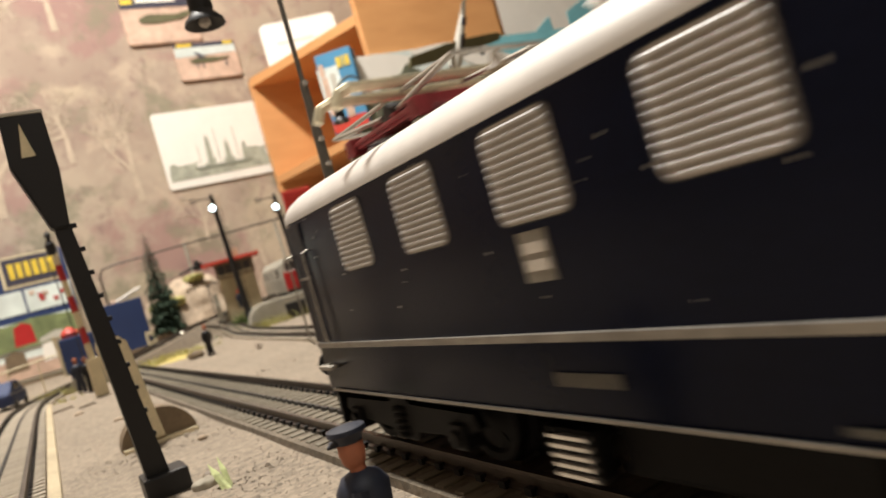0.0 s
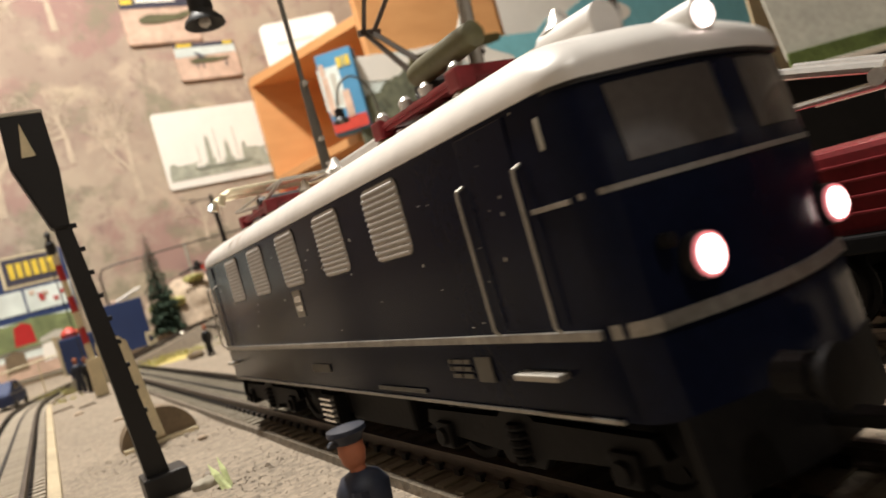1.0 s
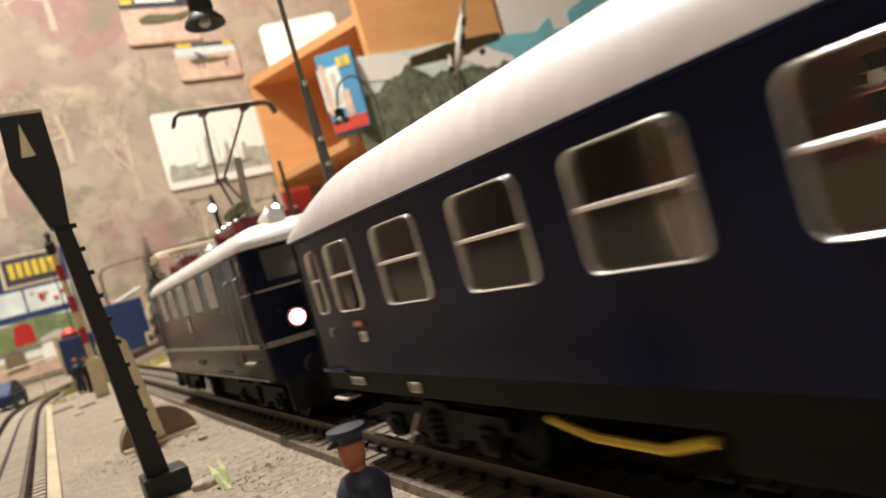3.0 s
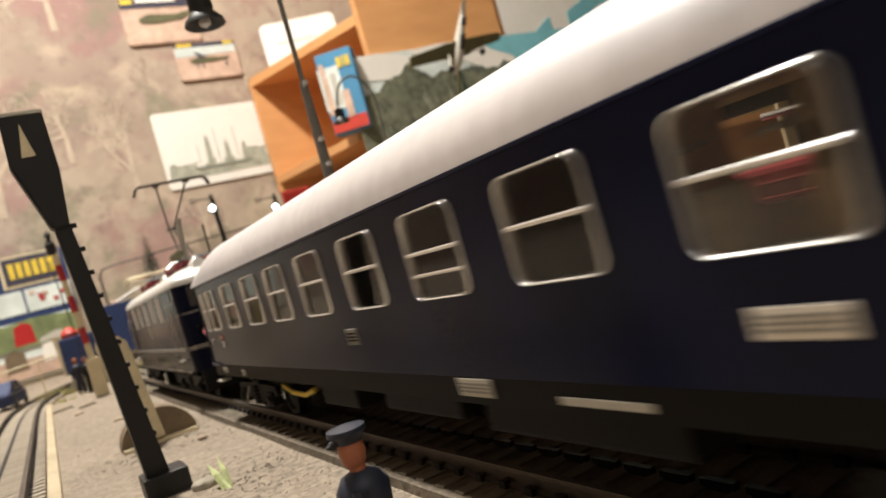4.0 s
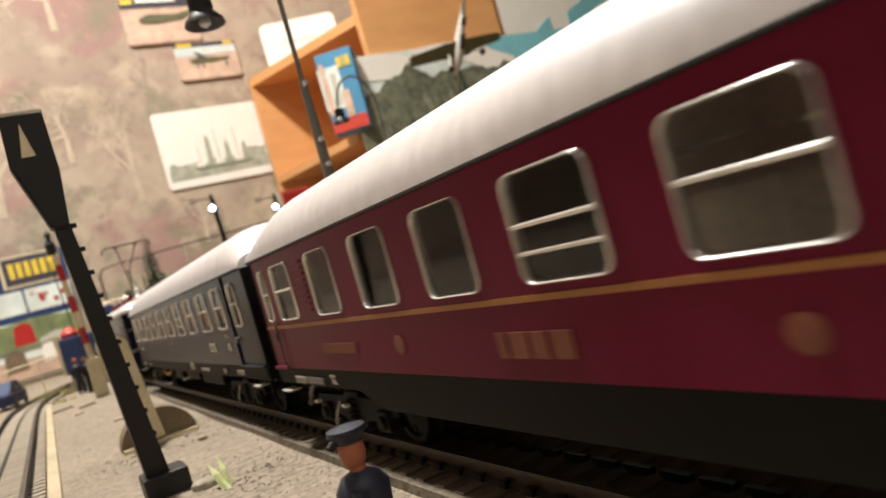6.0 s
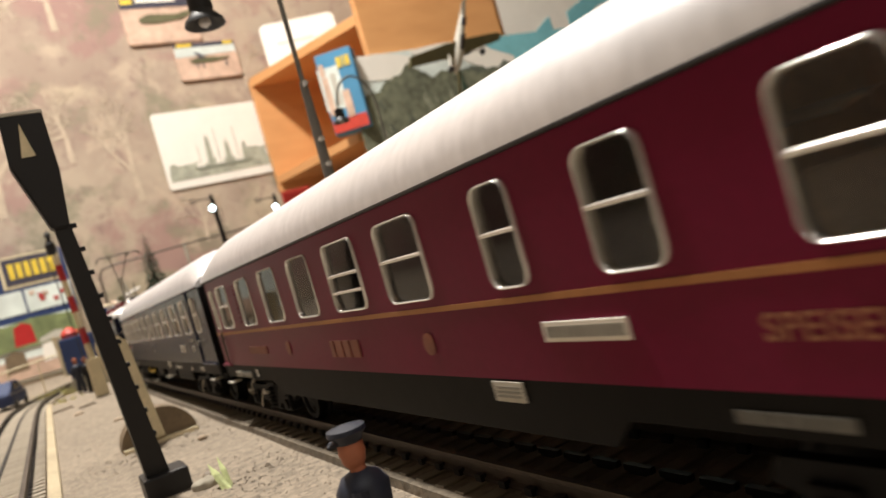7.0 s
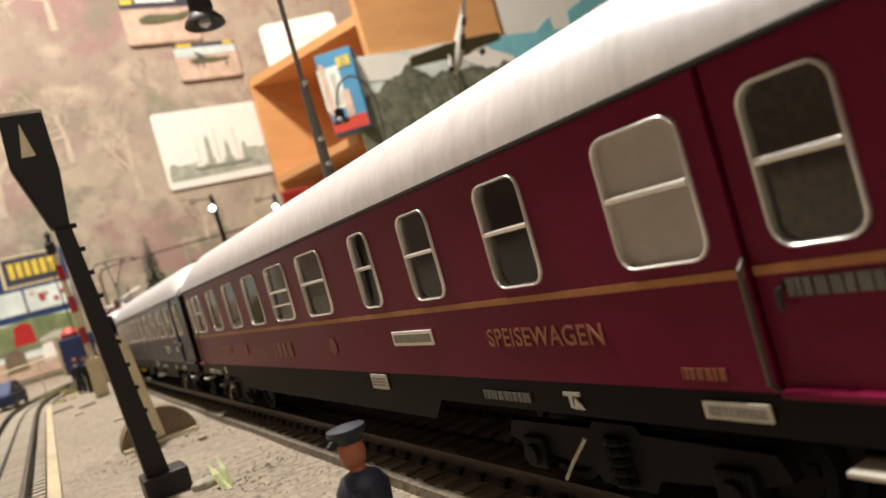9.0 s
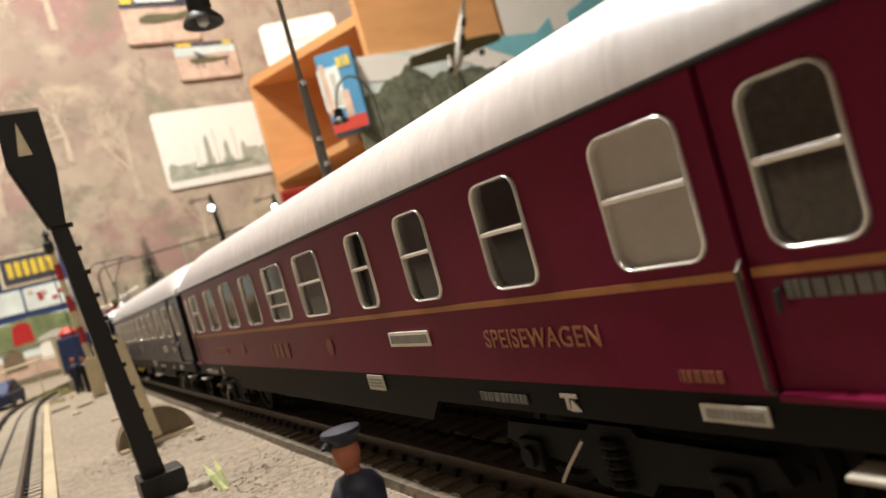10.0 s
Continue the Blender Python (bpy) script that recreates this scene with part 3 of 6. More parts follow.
    for k in range(int((L - 50) / 20.5)):
        yy = 27 + k * 20.5
        part("compartment_wall", box(-15.2, 4.4, yy - 0.3, yy + 0.3, 15, 36.8), SEAT if k % 2 else INNER, t)
        for d in (-1, 1):
            box(-14.0, 4.0, yy + d * 0.5 - (0 if d > 0 else 1.4), yy + d * 0.5 + (1.4 if d > 0 else 0), 17, 28.5, 0.3, seat_bm)
            box(-14.0, 4.0, min(yy + d * 0.6, yy + d * 5.6), max(yy + d * 0.6, yy + d * 5.6), 17, 20.5, 0.4, seat_bm)
    part("seats", seat_bm, SEAT, t, "ochre moulded seats")
    for k in range(int((L - 50) / 20.5)):
        yy = 27 + k * 20.5
        rack = bmesh.new()
        for d in (-1, 1):
            for dx in (0, 3.2):
                tube([(-11.5 + dx, yy + d * 0.8, 32.0 + dx * 0.2), (-11.5 + dx, yy + d * 6.4, 32.0 + dx * 0.2)], 0.32, 6, rack)
            for dy in (2.0, 5.4):
                tube([(-11.8, yy + d * dy, 31.9), (-5.0, yy + d * dy, 32.8)], 0.24, 6, rack)
        part("luggage_rack", rack, FRAME_METAL, t, "bright wire luggage racks", smooth=True)
    roof_loft(L, 16.75, 37.5, 10.6, 20, SILVER, t, 0.42)
    if stripe:
        part("lining", box(-16.62, -16.4, inner0 + 0.1, inner1 - 0.1, 22.6, 23.25), GOLD, t, "gold lining stripe")
        for d0, d1 in ((0.8, inner0 - 0.3), (inner1 + 0.3, L - 0.8)):
            part("lining", box(-16.17, -15.9, d0, d1, 22.6, 23.25), GOLD, t, "gold lining stripe")
    if skirt:
        pts = [(skirt[0], 11.1), (skirt[0] + 3, 8.2), (skirt[1] - 9, 8.2), (skirt[1], 11.1)]
        for x in (-16.1, 15.5):
            part("skirt", slab(pts, x, x + 0.6, "x"), SOLEBAR, t, "dark grey-black side skirt")
    else:
        for a, b, z in ((66, 98, 6.2), (104, 128, 7.0), (140, 158, 6.0)):
            part("equipment_box", box(-13.5, 13.5, a, b, z, 10.6, 0.6), SOOT_SHADE, t, "black equipment box under the floor")
        part("pipe", tube([(-14.8, 158, 9.4), (-15.2, 163, 8.2), (-15.2, 172, 8.4), (-14.8, 179, 9.6)], 0.5, 6), YELLOW, t, "thin yellow pipe")
    for yc in (34, L - 34):
        bogie(t, yc, 26, 5.4)
    # roof ventilators
    for k in range(6):
        y = 26 + k * (L - 52) / 5
        part("ventilator", lathe([(1.9, 0), (1.9, 0.5), (1.2, 0.7), (1.0, 1.0), (0.2, 1.2)], (3.5 if k % 2 else -2.5, y, 47.5), "z", 14), SILVER, t)
    return t


DINING_WINS = [(4.7, 11.3, 2), (15.7, 24.8, 4), (34.9, 42.9, 2), (53.4, 61.2, 2), (71.0, 77.6, 2), (90.4, 102.6, 2), (110.3, 122.9, 3), (131.0, 142.6, 1), (150.9, 162.9, 1),
               (171.8, 183.2, 1), (193.0, 204.3, 2), (210.2, 214.6, 2)]
dining = coach("dining_coach", 17.2, 219, MAROON, DINING_WINS, (13.6, 10.6), "maroon tinplate dining coach with gold lining and silver roof", True, (63, 176))
BLUE_WINS = [(11.8, 18.8, 2), (25.6, 36.4, 2), (45.0, 57.7, 2), (66.7, 79.5, 2), (88.4, 101.2, 3), (109.9, 122.6, 2), (131.4, 144.0, 2), (151.8, 164.5, 2), (171.6, 184.3, 2), (192.8, 205.5, 2),
             (213.9, 223.9, 2), (229.2, 234.2, 2)]
blue = coach("express_coach", 243.4, 239.7, NAVY, BLUE_WINS, (22.0, 11.8), "dark blue express coach with silver roof and bright window frames", False, None)


def lettering(text, parent, y, z, size, mat, label, x=-16.62):
    c = bpy.data.curves.new("lettering", "FONT")
    c.body, c.size, c.extrude = text, size * MM, 0.00004
    c.materials.append(mat)
    c.align_x = "LEFT"
    c.space_character = 1.06
    c.offset = 0.00003
    ob = new("lettering", c)
    ob.parent = parent
    ob.matrix_basis = Matrix.Translation(Vector((x, y, z)) * MM) @ Matrix(((0, 0, -1, 0), (-1, 0, 0, 0), (0, 1, 0, 0), (0, 0, 0, 1)))
    return tagged(ob, label)


for k in range(9):
    part("vent_rib", box(-16.8, -16.4, 185.2, 191.4, 25.2 + k * 1.1, 25.75 + k * 1.1, 0.12), MAROON, dining, "raised maroon vent rib")
lettering("SPEISEWAGEN", dining, 47.4, 18.15, 2.75, LETTER_GOLD, "gold capital lettering")
bars("route_board", dining, 59.7, 71.1, 18.5, 20.5, PRINT, -16.7, 1, 9, "white route board with dark print", WHITE)
bars("notice_plate", dining, 77.6, 83.2, 11.8, 14.1, PRINT, -16.5, 3, 4, "small pale notice plate", PLATE)
bars("notice_plate", dining, 14.6, 20.4, 12.1, 13.5, PRINT, -16.5, 1, 6, "small pale notice plate", PLATE)
bars("solebar_print", dining, 42.9, 51.9, 11.9, 12.9, GREYPRINT, -16.4, 1, 8, "small grey printed line")
bars("number_print", dining, 17.4, 21.5, 15.2, 16.1, FADED, -16.62, 1, 5, "faded gold number")
bars("number_print", dining, 4.0, 11.2, 21.0, 22.2, GREYPRINT, -16.2, 1, 7, "small pale print on the door")
bars("owner_print", dining, 118.2, 131.0, 16.8, 19.6, FADED, -16.62, 1, 3, "faded gold emblem letters")
for yy in (95.2, 154.6):
    part("emblem", lathe([(1.5, -16.66), (1.1, -16.72), (0.2, -16.72)], (0, yy, 18.6), "x", 16), FADED, dining, "oval gold emblem")
bars("side_print", dining, 170.4, 185.6, 17.5, 19.2, FADED, -16.62, 1, 11, "faded gold capital lettering")
bars("notice_plate", dining, 200.6, 206.4, 11.4, 12.7, PRINT, -16.5, 1, 6, "small pale notice plate", PLATE)
bars("notice_plate", dining, 190.2, 199.6, 11.3, 12.7, FRAME_DULL, -16.5, 2, 8, "dim grey notice plate", GREYPRINT)
for yy in (199.3, 184.8):
    part("bracket", box(-16.2, -15.2, yy - 0.9, yy + 0.9, 7.3, 7.9, 0.15), PLATE, dining, "small worn bright bracket")
part("brake_hose", tube([(-9.0, 219.2, 8.6), (-9.6, 221.2, 6.4), (-10.2, 221.0, 4.6), (-10.8, 219.6, 4.0), (-11.4, 218.4, 4.6)], 0.55, 8), FRAME_DULL, dining, "looped grey brake hose", smooth=True)
for oy in (0.0, 149.4):
    m = bmesh.new()
    box(-16.5, -16.3, 34.8 + oy, 37.2 + oy, 13.0, 13.4, 0, m)
    box(-16.5, -16.3, 36.0 + oy, 36.5 + oy, 11.8, 13.0, 0, m)
    slab([(34.6 + oy, 11.7), (36.0 + oy, 11.7), (35.6 + oy, 12.9)], -16.5, -16.3, "x", m)
    part("inspection_mark", m, PLATE, dining, "white painted inspection mark")

bars("notice_plate", blue, 47.6, 54.5, 18.2, 20.5, PRINT, -16.65, 3, 5, "white notice plate with dark print", WHITE)
bars("notice_plate", blue, 28.4, 32.6, 21.7, 22.6, PRINT, -16.65, 1, 5, "small pale plate", PLATE)
bars("notice_plate", blue, 29.0, 31.4, 18.4, 20.2, PRINT, -16.65, 2, 3, "small white plate", WHITE)
bars("notice_plate", blue, 90.4, 97.4, 12.0, 14.2, PRINT, -16.45, 3, 5, "pale notice plate", PLATE)
bars("solebar_print", blue, 66.4, 78.4, 12.0, 12.8, PLATE, -16.4, 1, 12, "small pale printed line")
bars("notice_plate", blue, 43.2, 45.8, 11.7, 12.9, PRINT, -16.45, 1, 2, "small pale plate", PLATE)
bars("notice_plate", blue, 23.0, 29.6, 11.8, 13.0, PRINT, -16.45, 1, 5, "pale notice plate", PLATE)
bars("notice_plate", blue, 216.5, 219.8, 21.6, 22.7, PLATE, -16.65, 1, 4, "small red enamel plate", RED_ENAMEL)
bars("notice_plate", blue, 216.4, 218.2, 19.3, 20.9, PRINT, -16.65, 1, 2, "small white plate", WHITE)
bars("notice_plate", blue, 222.7, 227.7, 12.1, 13.4, PRINT, -16.45, 1, 6, "pale notice plate", PLATE)
bars("notice_plate", blue, 124.2, 128.4, 18.8, 21.4, SOOT_SHADE, -16.6, 3, 4, "dim grey notice plate", PRINT)
bars("notice_plate", blue, 203.8, 206.6, 11.7, 13.2, PRINT, -16.45, 1, 2, "small pale plate", PLATE)

# ---- the electric locomotive ----
LOCO_L = 170.0


def nose(x, z):
    """Distance of the cab front behind its foremost edge."""
    a = abs(x)
    if a < 13.0:
        y = 6.4 + 2.4 * (a / 13.0) ** 2
    else:
        y = 8.8 + 4.2 * (1 - math.sqrt(max(0.0, 1 - ((a - 13.0) / 3.5) ** 2)))
    lean = max(0.0, z - 30.0) * 0.12 - max(0.0, 20.0 - z) * 0.10
    return y + lean


NOSE_X = [-16.5, -16.4, -16.1, -15.6, -14.8, -13.8, -12.4, -10, -7, -3.5, 0, 3.5, 7, 10, 12.4, 13.8, 14.8, 15.6, 16.1, 16.4, 16.5]


def loco_outline(z, inset=0.0, k=1.0):
    a = [(x * k, nose(x, z) + inset) for x in NOSE_X]
    return a + [(-x, LOCO_L - y) for x, y in a]


def skin(levels):
    bm = bmesh.new()
    rings = [[bm.verts.new((x, y, z)) for x, y in loco_outline(zz, inset, k)] for z, zz, inset, k in levels]
    n = len(rings[0])
    for a, b in zip(rings, rings[1:]):
        for i in range(n):
            bm.faces.new((a[i], a[(i + 1) % n], b[(i + 1) % n], b[i]))
    bm.faces.new(rings[0])
    bm.faces.new(rings[-1])
    return bm


def front_patch(x0, x1, z0, z1, off, depth=0.3, far=False):
    bm = bmesh.new()
    n = max(2, int(abs(x1 - x0) / 1.2))
    rows = []
    for d in (0, depth):
        for z in (z0, z1):
            row = []
            for k in range(n + 1):
                x = x0 + (x1 - x0) * k / n
                y = nose(x, z) - off + d
                row.append(bm.verts.new((-x, LOCO_L - y, z) if far else (x, y, z)))
            rows.append(row)
    for a, b in ((0, 1), (2, 3), (0, 2), (1, 3)):
        for k in range(n):
            bm.faces.new((rows[a][k], rows[a][k + 1], rows[b][k + 1], rows[b][k]))
    for k in (0, n):
        bm.faces.new((rows[0][k], rows[1][k], rows[3][k], rows[2][k]))
    return bm


def pantograph(parent, y, raised):
    p = part("pantograph", box(-9, 9, y - 12, y + 12, 48.7, 49.3, 0.2), DARKRED, parent, "oxide-red pantograph with nickel arms")
    bm = bmesh.new()
    for sx in (-1, 1):
        box(sx * 8 - 0.6, sx * 8 + 0.6, y - 12, y + 12, 48.2, 49.6, 0.2, bm)
        for dy in (-11, 11):
            box(sx * 8 - 1.4, sx * 8 + 1.4, y + dy - 1.4, y + dy + 1.4, 47.4, 50.2, 0.4, bm)
    for dy in (-11, -3, 3, 11):
        box(-8, 8, y + dy - 0.7, y + dy + 0.9, 48.4, 50.4, 0.3, bm)
    part("base_frame", bm, DARKRED, p, "oxide-red base frame")
    bm = bmesh.new()
    for sx in (-1, 1):
        for dy in (-11, 11):
            lathe([(1.2, 43.6), (1.7, 44.2), (1.1, 44.8), (1.7, 45.5), (1.1, 46.2), (1.6, 46.9), (1.1, 47.6)], (sx * 8, y + dy, 0), "z", 12, bm)
    part("insulator", bm, BROWN, p, "ribbed brown insulators")
    bm = bmesh.new()
    part("spring_drum", lathe([(1.6, -7), (1.8, -6), (1.8, 6), (1.6, 7)], (0, y, 50.8), "x", 12), BLACK, p)
    if raised:
        part("air_cylinder", lathe([(0.9, y - 14.5), (1.6, y - 14.0), (1.75, y - 10), (1.75, y - 2), (1.5, y + 0.6), (0.8, y + 1.0)], (-6.6, 0, 53.2), "y", 14), OLIVE, p, "olive-brown cylinder along the base", smooth=True)
        bolts = bmesh.new()
        for bx, by in ((-8, 10.5), (-8, 3.0), (-8, -3.0), (-8, -10.5), (8, 10.5), (8, -10.5)):
            lathe([(0.95, 49.4), (1.0, 50.6), (0.5, 51.2), (0.2, 51.3)], (bx, y + by, 0), "z", 10, bolts)
        part("bolt", bolts, FRAME_METAL, p, "bright bolt heads on the frame", smooth=True)
        top = 83.0
        for sx in (-1, 1):
            part("arm", tube([(sx * 5.8, y, top - 0.6), (sx * 0.9 - 0.6, y + 20.5, 67.0)], 0.40, 6), STEEL, p, "thin dark upper arm")
            part("arm", tube([(sx * 0.7 - 0.6, y + 20.5, 67.0), (sx * 2.6, y + 3.0, 51.0)], 0.46, 6), STEEL, p, "thin dark lower arm")
        part("cross_tube", tube([(-2.4, y + 20.5, 67.0), (1.4, y + 20.5, 67.0)], 0.6, 8), STEEL, p)
        part("support_post", tube([(-4.4, y - 10, 46.0), (-3.9, y - 10, 56.0), (-3.0, y - 10, 66.6)], 0.95, 10), NICKEL, p, "thick upright grey post")
        bm = bmesh.new()
        for d in (-0.8, 0.8):
            tube([(-14.4, y + d, top - 3.4), (-13.4, y + d, top - 0.9), (-12.0, y + d, top), (12.0, y + d, top), (13.4, y + d, top - 0.9), (14.4, y + d, top - 3.4)], 0.5, 6, bm)
        for sx in (-5.8, 5.8):
            box(sx - 1.1, sx + 1.1, y - 1.4, y + 1.4, top - 1.4, top - 0.2, 0.3, bm)
        part("collector_bow", bm, STEEL, p, "dark collector bow with bent horns")
        return p
    top, knee, reach = 54.6, 52.6, 20.0
    for sx in (-1, 1):
        for d in (-1, 1):
            part("arm", tube([(sx * 6.5, y + d * 3.0, 51.0), (sx * 7.2, y + d * reach, knee)], 0.42, 6), NICKEL, p, "thin nickel arm")
            part("arm", tube([(sx * 7.2, y + d * reach, knee), (sx * 5.4, y + d * 3.4, top - 1.2)], 0.36, 6), NICKEL, p, "thin nickel arm")
    for d in (-1, 1):
        part("cross_tube", tube([(-7.4, y + d * reach, knee), (7.4, y + d * reach, knee)], 0.36, 6), NICKEL, p)
    for d in (-1, 1):
        bm = tube([(-16.5, y + d * 3.6, top - 2.6), (-15.6, y + d * 3.6, top - 0.6), (-14.0, y + d * 3.6, top), (14.0, y + d * 3.6, top), (15.6, y + d * 3.6, top - 0.6), (16.5, y + d * 3.6, top - 2.6)], 0.85, 8)
        part("collector_bow", bm, BOW_BRASS, p, "bright brass collector strip")
    return p


def locomotive():
    t = thing("electric_locomotive", (0, 507.2, 0), "dark blue electric locomotive with pale roof and oxide-red pantographs", "locomotive", "cars of the train")
    part("body", skin([(10.8, 11, 0, 0.985), (18.7, 18.7, 0, 1.0), (19.4, 19.4, 0, 1.0), (30, 30, 0, 1.0), (31, 31, 0, 1.0), (36, 36, 0, 1.0), (40.9, 40.9, 0, 0.99)]), LOCO_BLUE, t, smooth=True)
    for far in (False, True):
        part("apron", front_patch(-14.5, 14.5, 3.4, 10.9, 0.0, 1.2, far), SOOT_SHADE, t, "black lower apron")
        part("belt_line", front_patch(-16.45, 16.45, 18.4, 19.7, 0.45, 0.5, far), BELT, t, "worn light trim line")
        part("belt_line", front_patch(-16.3, 16.3, 30.8, 31.35, 0.16, 0.4, far), BELT, t, "worn light trim line")
        for x0, x1 in ((-12.2, -0.6), (3.6, 13.8)):
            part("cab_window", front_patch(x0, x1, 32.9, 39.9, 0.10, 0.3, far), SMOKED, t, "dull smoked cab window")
        part("visor", front_patch(-16.2, 16.2, 40.5, 41.1, 0.4, 1.6, far), BLACK, t)
        s = -1 if not far else 1
        y0 = 0 if not far else LOCO_L
        for sx in (-1, 1):
            hx = -8.8 if sx < 0 else 13.4
            yy = nose(hx, 24.0)
            yy = yy if not far else LOCO_L - yy
            h = part("headlight", lathe([(1.8, -s * 1.0), (2.2, 0), (2.2, s * 1.0), (1.85, s * 1.2)], (hx, yy, 23.5), "y", 20), BLACK, t, "round headlight in a dark rim", smooth=True)
            part("lens", lathe([(1.75, s * 0.9), (1.65, s * 1.4), (1.1, s * 1.8), (0.2, s * 2.0)], (hx, yy, 23.5), "y", 20), LIT if not far else RED_LENS, h, "glowing pinkish-white lens", smooth=True)
            if not far:
                part("lens_rim", lathe([(2.05, s * 0.85), (2.0, s * 1.3), (1.7, s * 1.45), (1.68, s * 0.9)], (hx, yy, 23.5), "y", 20), PINK_RIM, h, "plastic lens rim given its own dim pink glow", smooth=True)
            part("tail_lamp", lathe([(0.7, -s * 0.6), (0.7, s * 0.5), (0.2, s * 0.7)], (sx * 11.9, yy, 25.6), "y", 12), SOOT_SHADE, h)
            b = part("buffer", lathe([(1.5, -s * 2), (1.5, s * 2.2), (2.5, s * 2.5), (2.6, s * 3.0), (0.6, s * 3.2)], (sx * 10, y0, 13.4), "y", 18), SOOT_SHADE, t, "round buffer with a worn shank", smooth=True)
            part("shank", lathe([(1.9, -s * 1.5), (1.9, s * 1.0)], (sx * 10, y0, 13.4), "y", 14), SOOT_SHADE, b)
        part("coupler", box(-1.4, 1.4, min(y0 - s * 6, y0 + s * 2), max(y0 - s * 6, y0 + s * 2), 5.6, 6.8, 0.3), SOOT_SHADE, t)
        lamp = part("top_lamp", lathe([(1.2, -s * 8), (1.7, -s * 3), (1.75, 0), (1.5, 0.1 * s)], (0.6, y0 - s * 7.6, 44.4), "y", 18), LOCO_ROOF, t, "round top headlight on the roof front", smooth=True)
        part("lens", lathe([(1.35, s * 0.05), (1.0, s * 0.45), (0.2, s * 0.6)], (0.6, y0 - s * 7.6, 44.4), "y", 18), LIT if not far else RED_LENS, lamp, "glowing lens")
    for sx in (-1, 1):
        part("belt_line", box(sx * 16.8 - 0.35, sx * 16.8 + 0.2, 13.0, LOCO_L - 13.0, 18.55, 19.45, 0.1), BELT, t, "worn light trim line")
        part("belt_line", box(sx * 16.55 - 0.2, sx * 16.55 + 0.2, 13.5, LOCO_L - 13.5, 10.7, 11.1, 0.05), BELT, t, "thin light lower edge")
        for ya, yb in ((12.6, 18.0), (LOCO_L - 18.0, LOCO_L - 12.6)):
            part("belt_line", box(sx * 16.55 - 0.2, sx * 16.55 + 0.2, ya, yb, 30.7, 31.2, 0.05), BELT, t, "worn light trim line")
        for yc in (47.8, 68.2, 89.4, 110.6, 131.2):
            g = part("grille", ring_frame(yc - 5.6, yc + 5.6, 30.0, 40.3, 1.5, 0.3, sx * 16.3, sx * 16.58), BLACK, t, "pale louvred ventilation grille with rounded corners")
            part("backing", slab(rrect(yc - 5.4, yc + 5.4, 30.2, 40.1, 1.4), sx * 16.4 - 0.15, sx * 16.4 + 0.15, "x"), FROST, g)
            for k in range(12):
                z = 30.55 + k * 0.8
                cut = 0.75 if k in (0, 11) else 0.25
                bm = slab([(sx * 16.45, z), (sx * 16.82, z - 0.05), (sx * 16.82, z + 0.2), (sx * 16.45, z + 0.5)], yc - 5.4 + cut, yc + 5.4 - cut, "y")
                part("louvre", bm, LOUVRE, g)
        for d0, d1 in ((18.8, 27.6), (LOCO_L - 27.6 + 9, LOCO_L - 18.8 + 7)):
            door = part("cab_door", box(sx * 16.35 - 0.3, sx * 16.35 + 0.22, d0, d1, 19.6, 40.4, 0.15), LOCO_BLUE, t, "recessed dark cab door")
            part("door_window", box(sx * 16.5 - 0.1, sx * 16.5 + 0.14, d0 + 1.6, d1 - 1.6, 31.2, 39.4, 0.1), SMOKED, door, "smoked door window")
            for e in (d0 - 0.7, d1 + 0.7):
                part("handrail", tube([(sx * 16.5, e, 35.6), (sx * 17.4, e, 35.2), (sx * 17.5, e, 34.4), (sx * 17.5, e, 20.0), (sx * 16.8, e, 19.2)], 0.19, 8), NICKEL, door, "thin brass-coloured handrail")
            part("step", box(sx * 17.0 - 1.0, sx * 17.0 + 1.0, d0 + 0.5, d1 - 1, 14.8, 15.5, 0.2), NICKEL, door, "worn bright cab step")
    arcs = [radians(a) for a in (0, 6, 14, 24, 36, 48, 60, 72, 82)]
    dome = [(40.9, 40.9, -0.5, 1.012)] + [(41.5 + 6.0 * math.sin(a), 40.9, -0.5 + 22 * (1 - math.cos(a)) ** 1.15, 1.012 * math.cos(a) ** 0.82) for a in arcs]
    part("roof", skin(dome), LOCO_ROOF, t, "pale domed roof", smooth=True)
    bars("maker_plate", t, 88.6, 92.8, 24.4, 29.4, FRAME_METAL, -16.6, 2, 2, "small dull maker's plate", FRAME_DULL)
    bars("number_print", t, 84, 93.0, 14.0, 15.4, GREYPRINT, -16.62, 1, 6, "dull grey number print")
    bars("data_print", t, 50, 65, 11.8, 12.4, GREYPRINT, -16.6, 1, 14, "tiny grey data line")
    bars("data_print", t, 36.6, 41.6, 14.3, 16.6, GREYPRINT, -16.62, 3, 2, "small grey data block")
    part("data_plate", box(-16.75, -16.5, 32.2, 35.4, 14.0, 16.9), GREYPRINT, t)
    lettering("1", t, 15.2, 36.0, 4.2, PLATE, "pale cab number", -16.6)
    rnd = random.Random(11)
    bm = bmesh.new()
    for _ in range(46):
        y, z, w = rnd.uniform(12, 150), rnd.uniform(20, 41), rnd.uniform(0.08, 0.24)
        box(-16.66, -16.5, y, y + w, z, z + w * rnd.uniform(0.6, 2.2), 0, bm)
    tagged(part("dust_specks", bm, PLATE, t, "pale dust specks and paint chips"), kind="stuff")
    pantograph(t, 46, True)
    pantograph(t, 128, False)
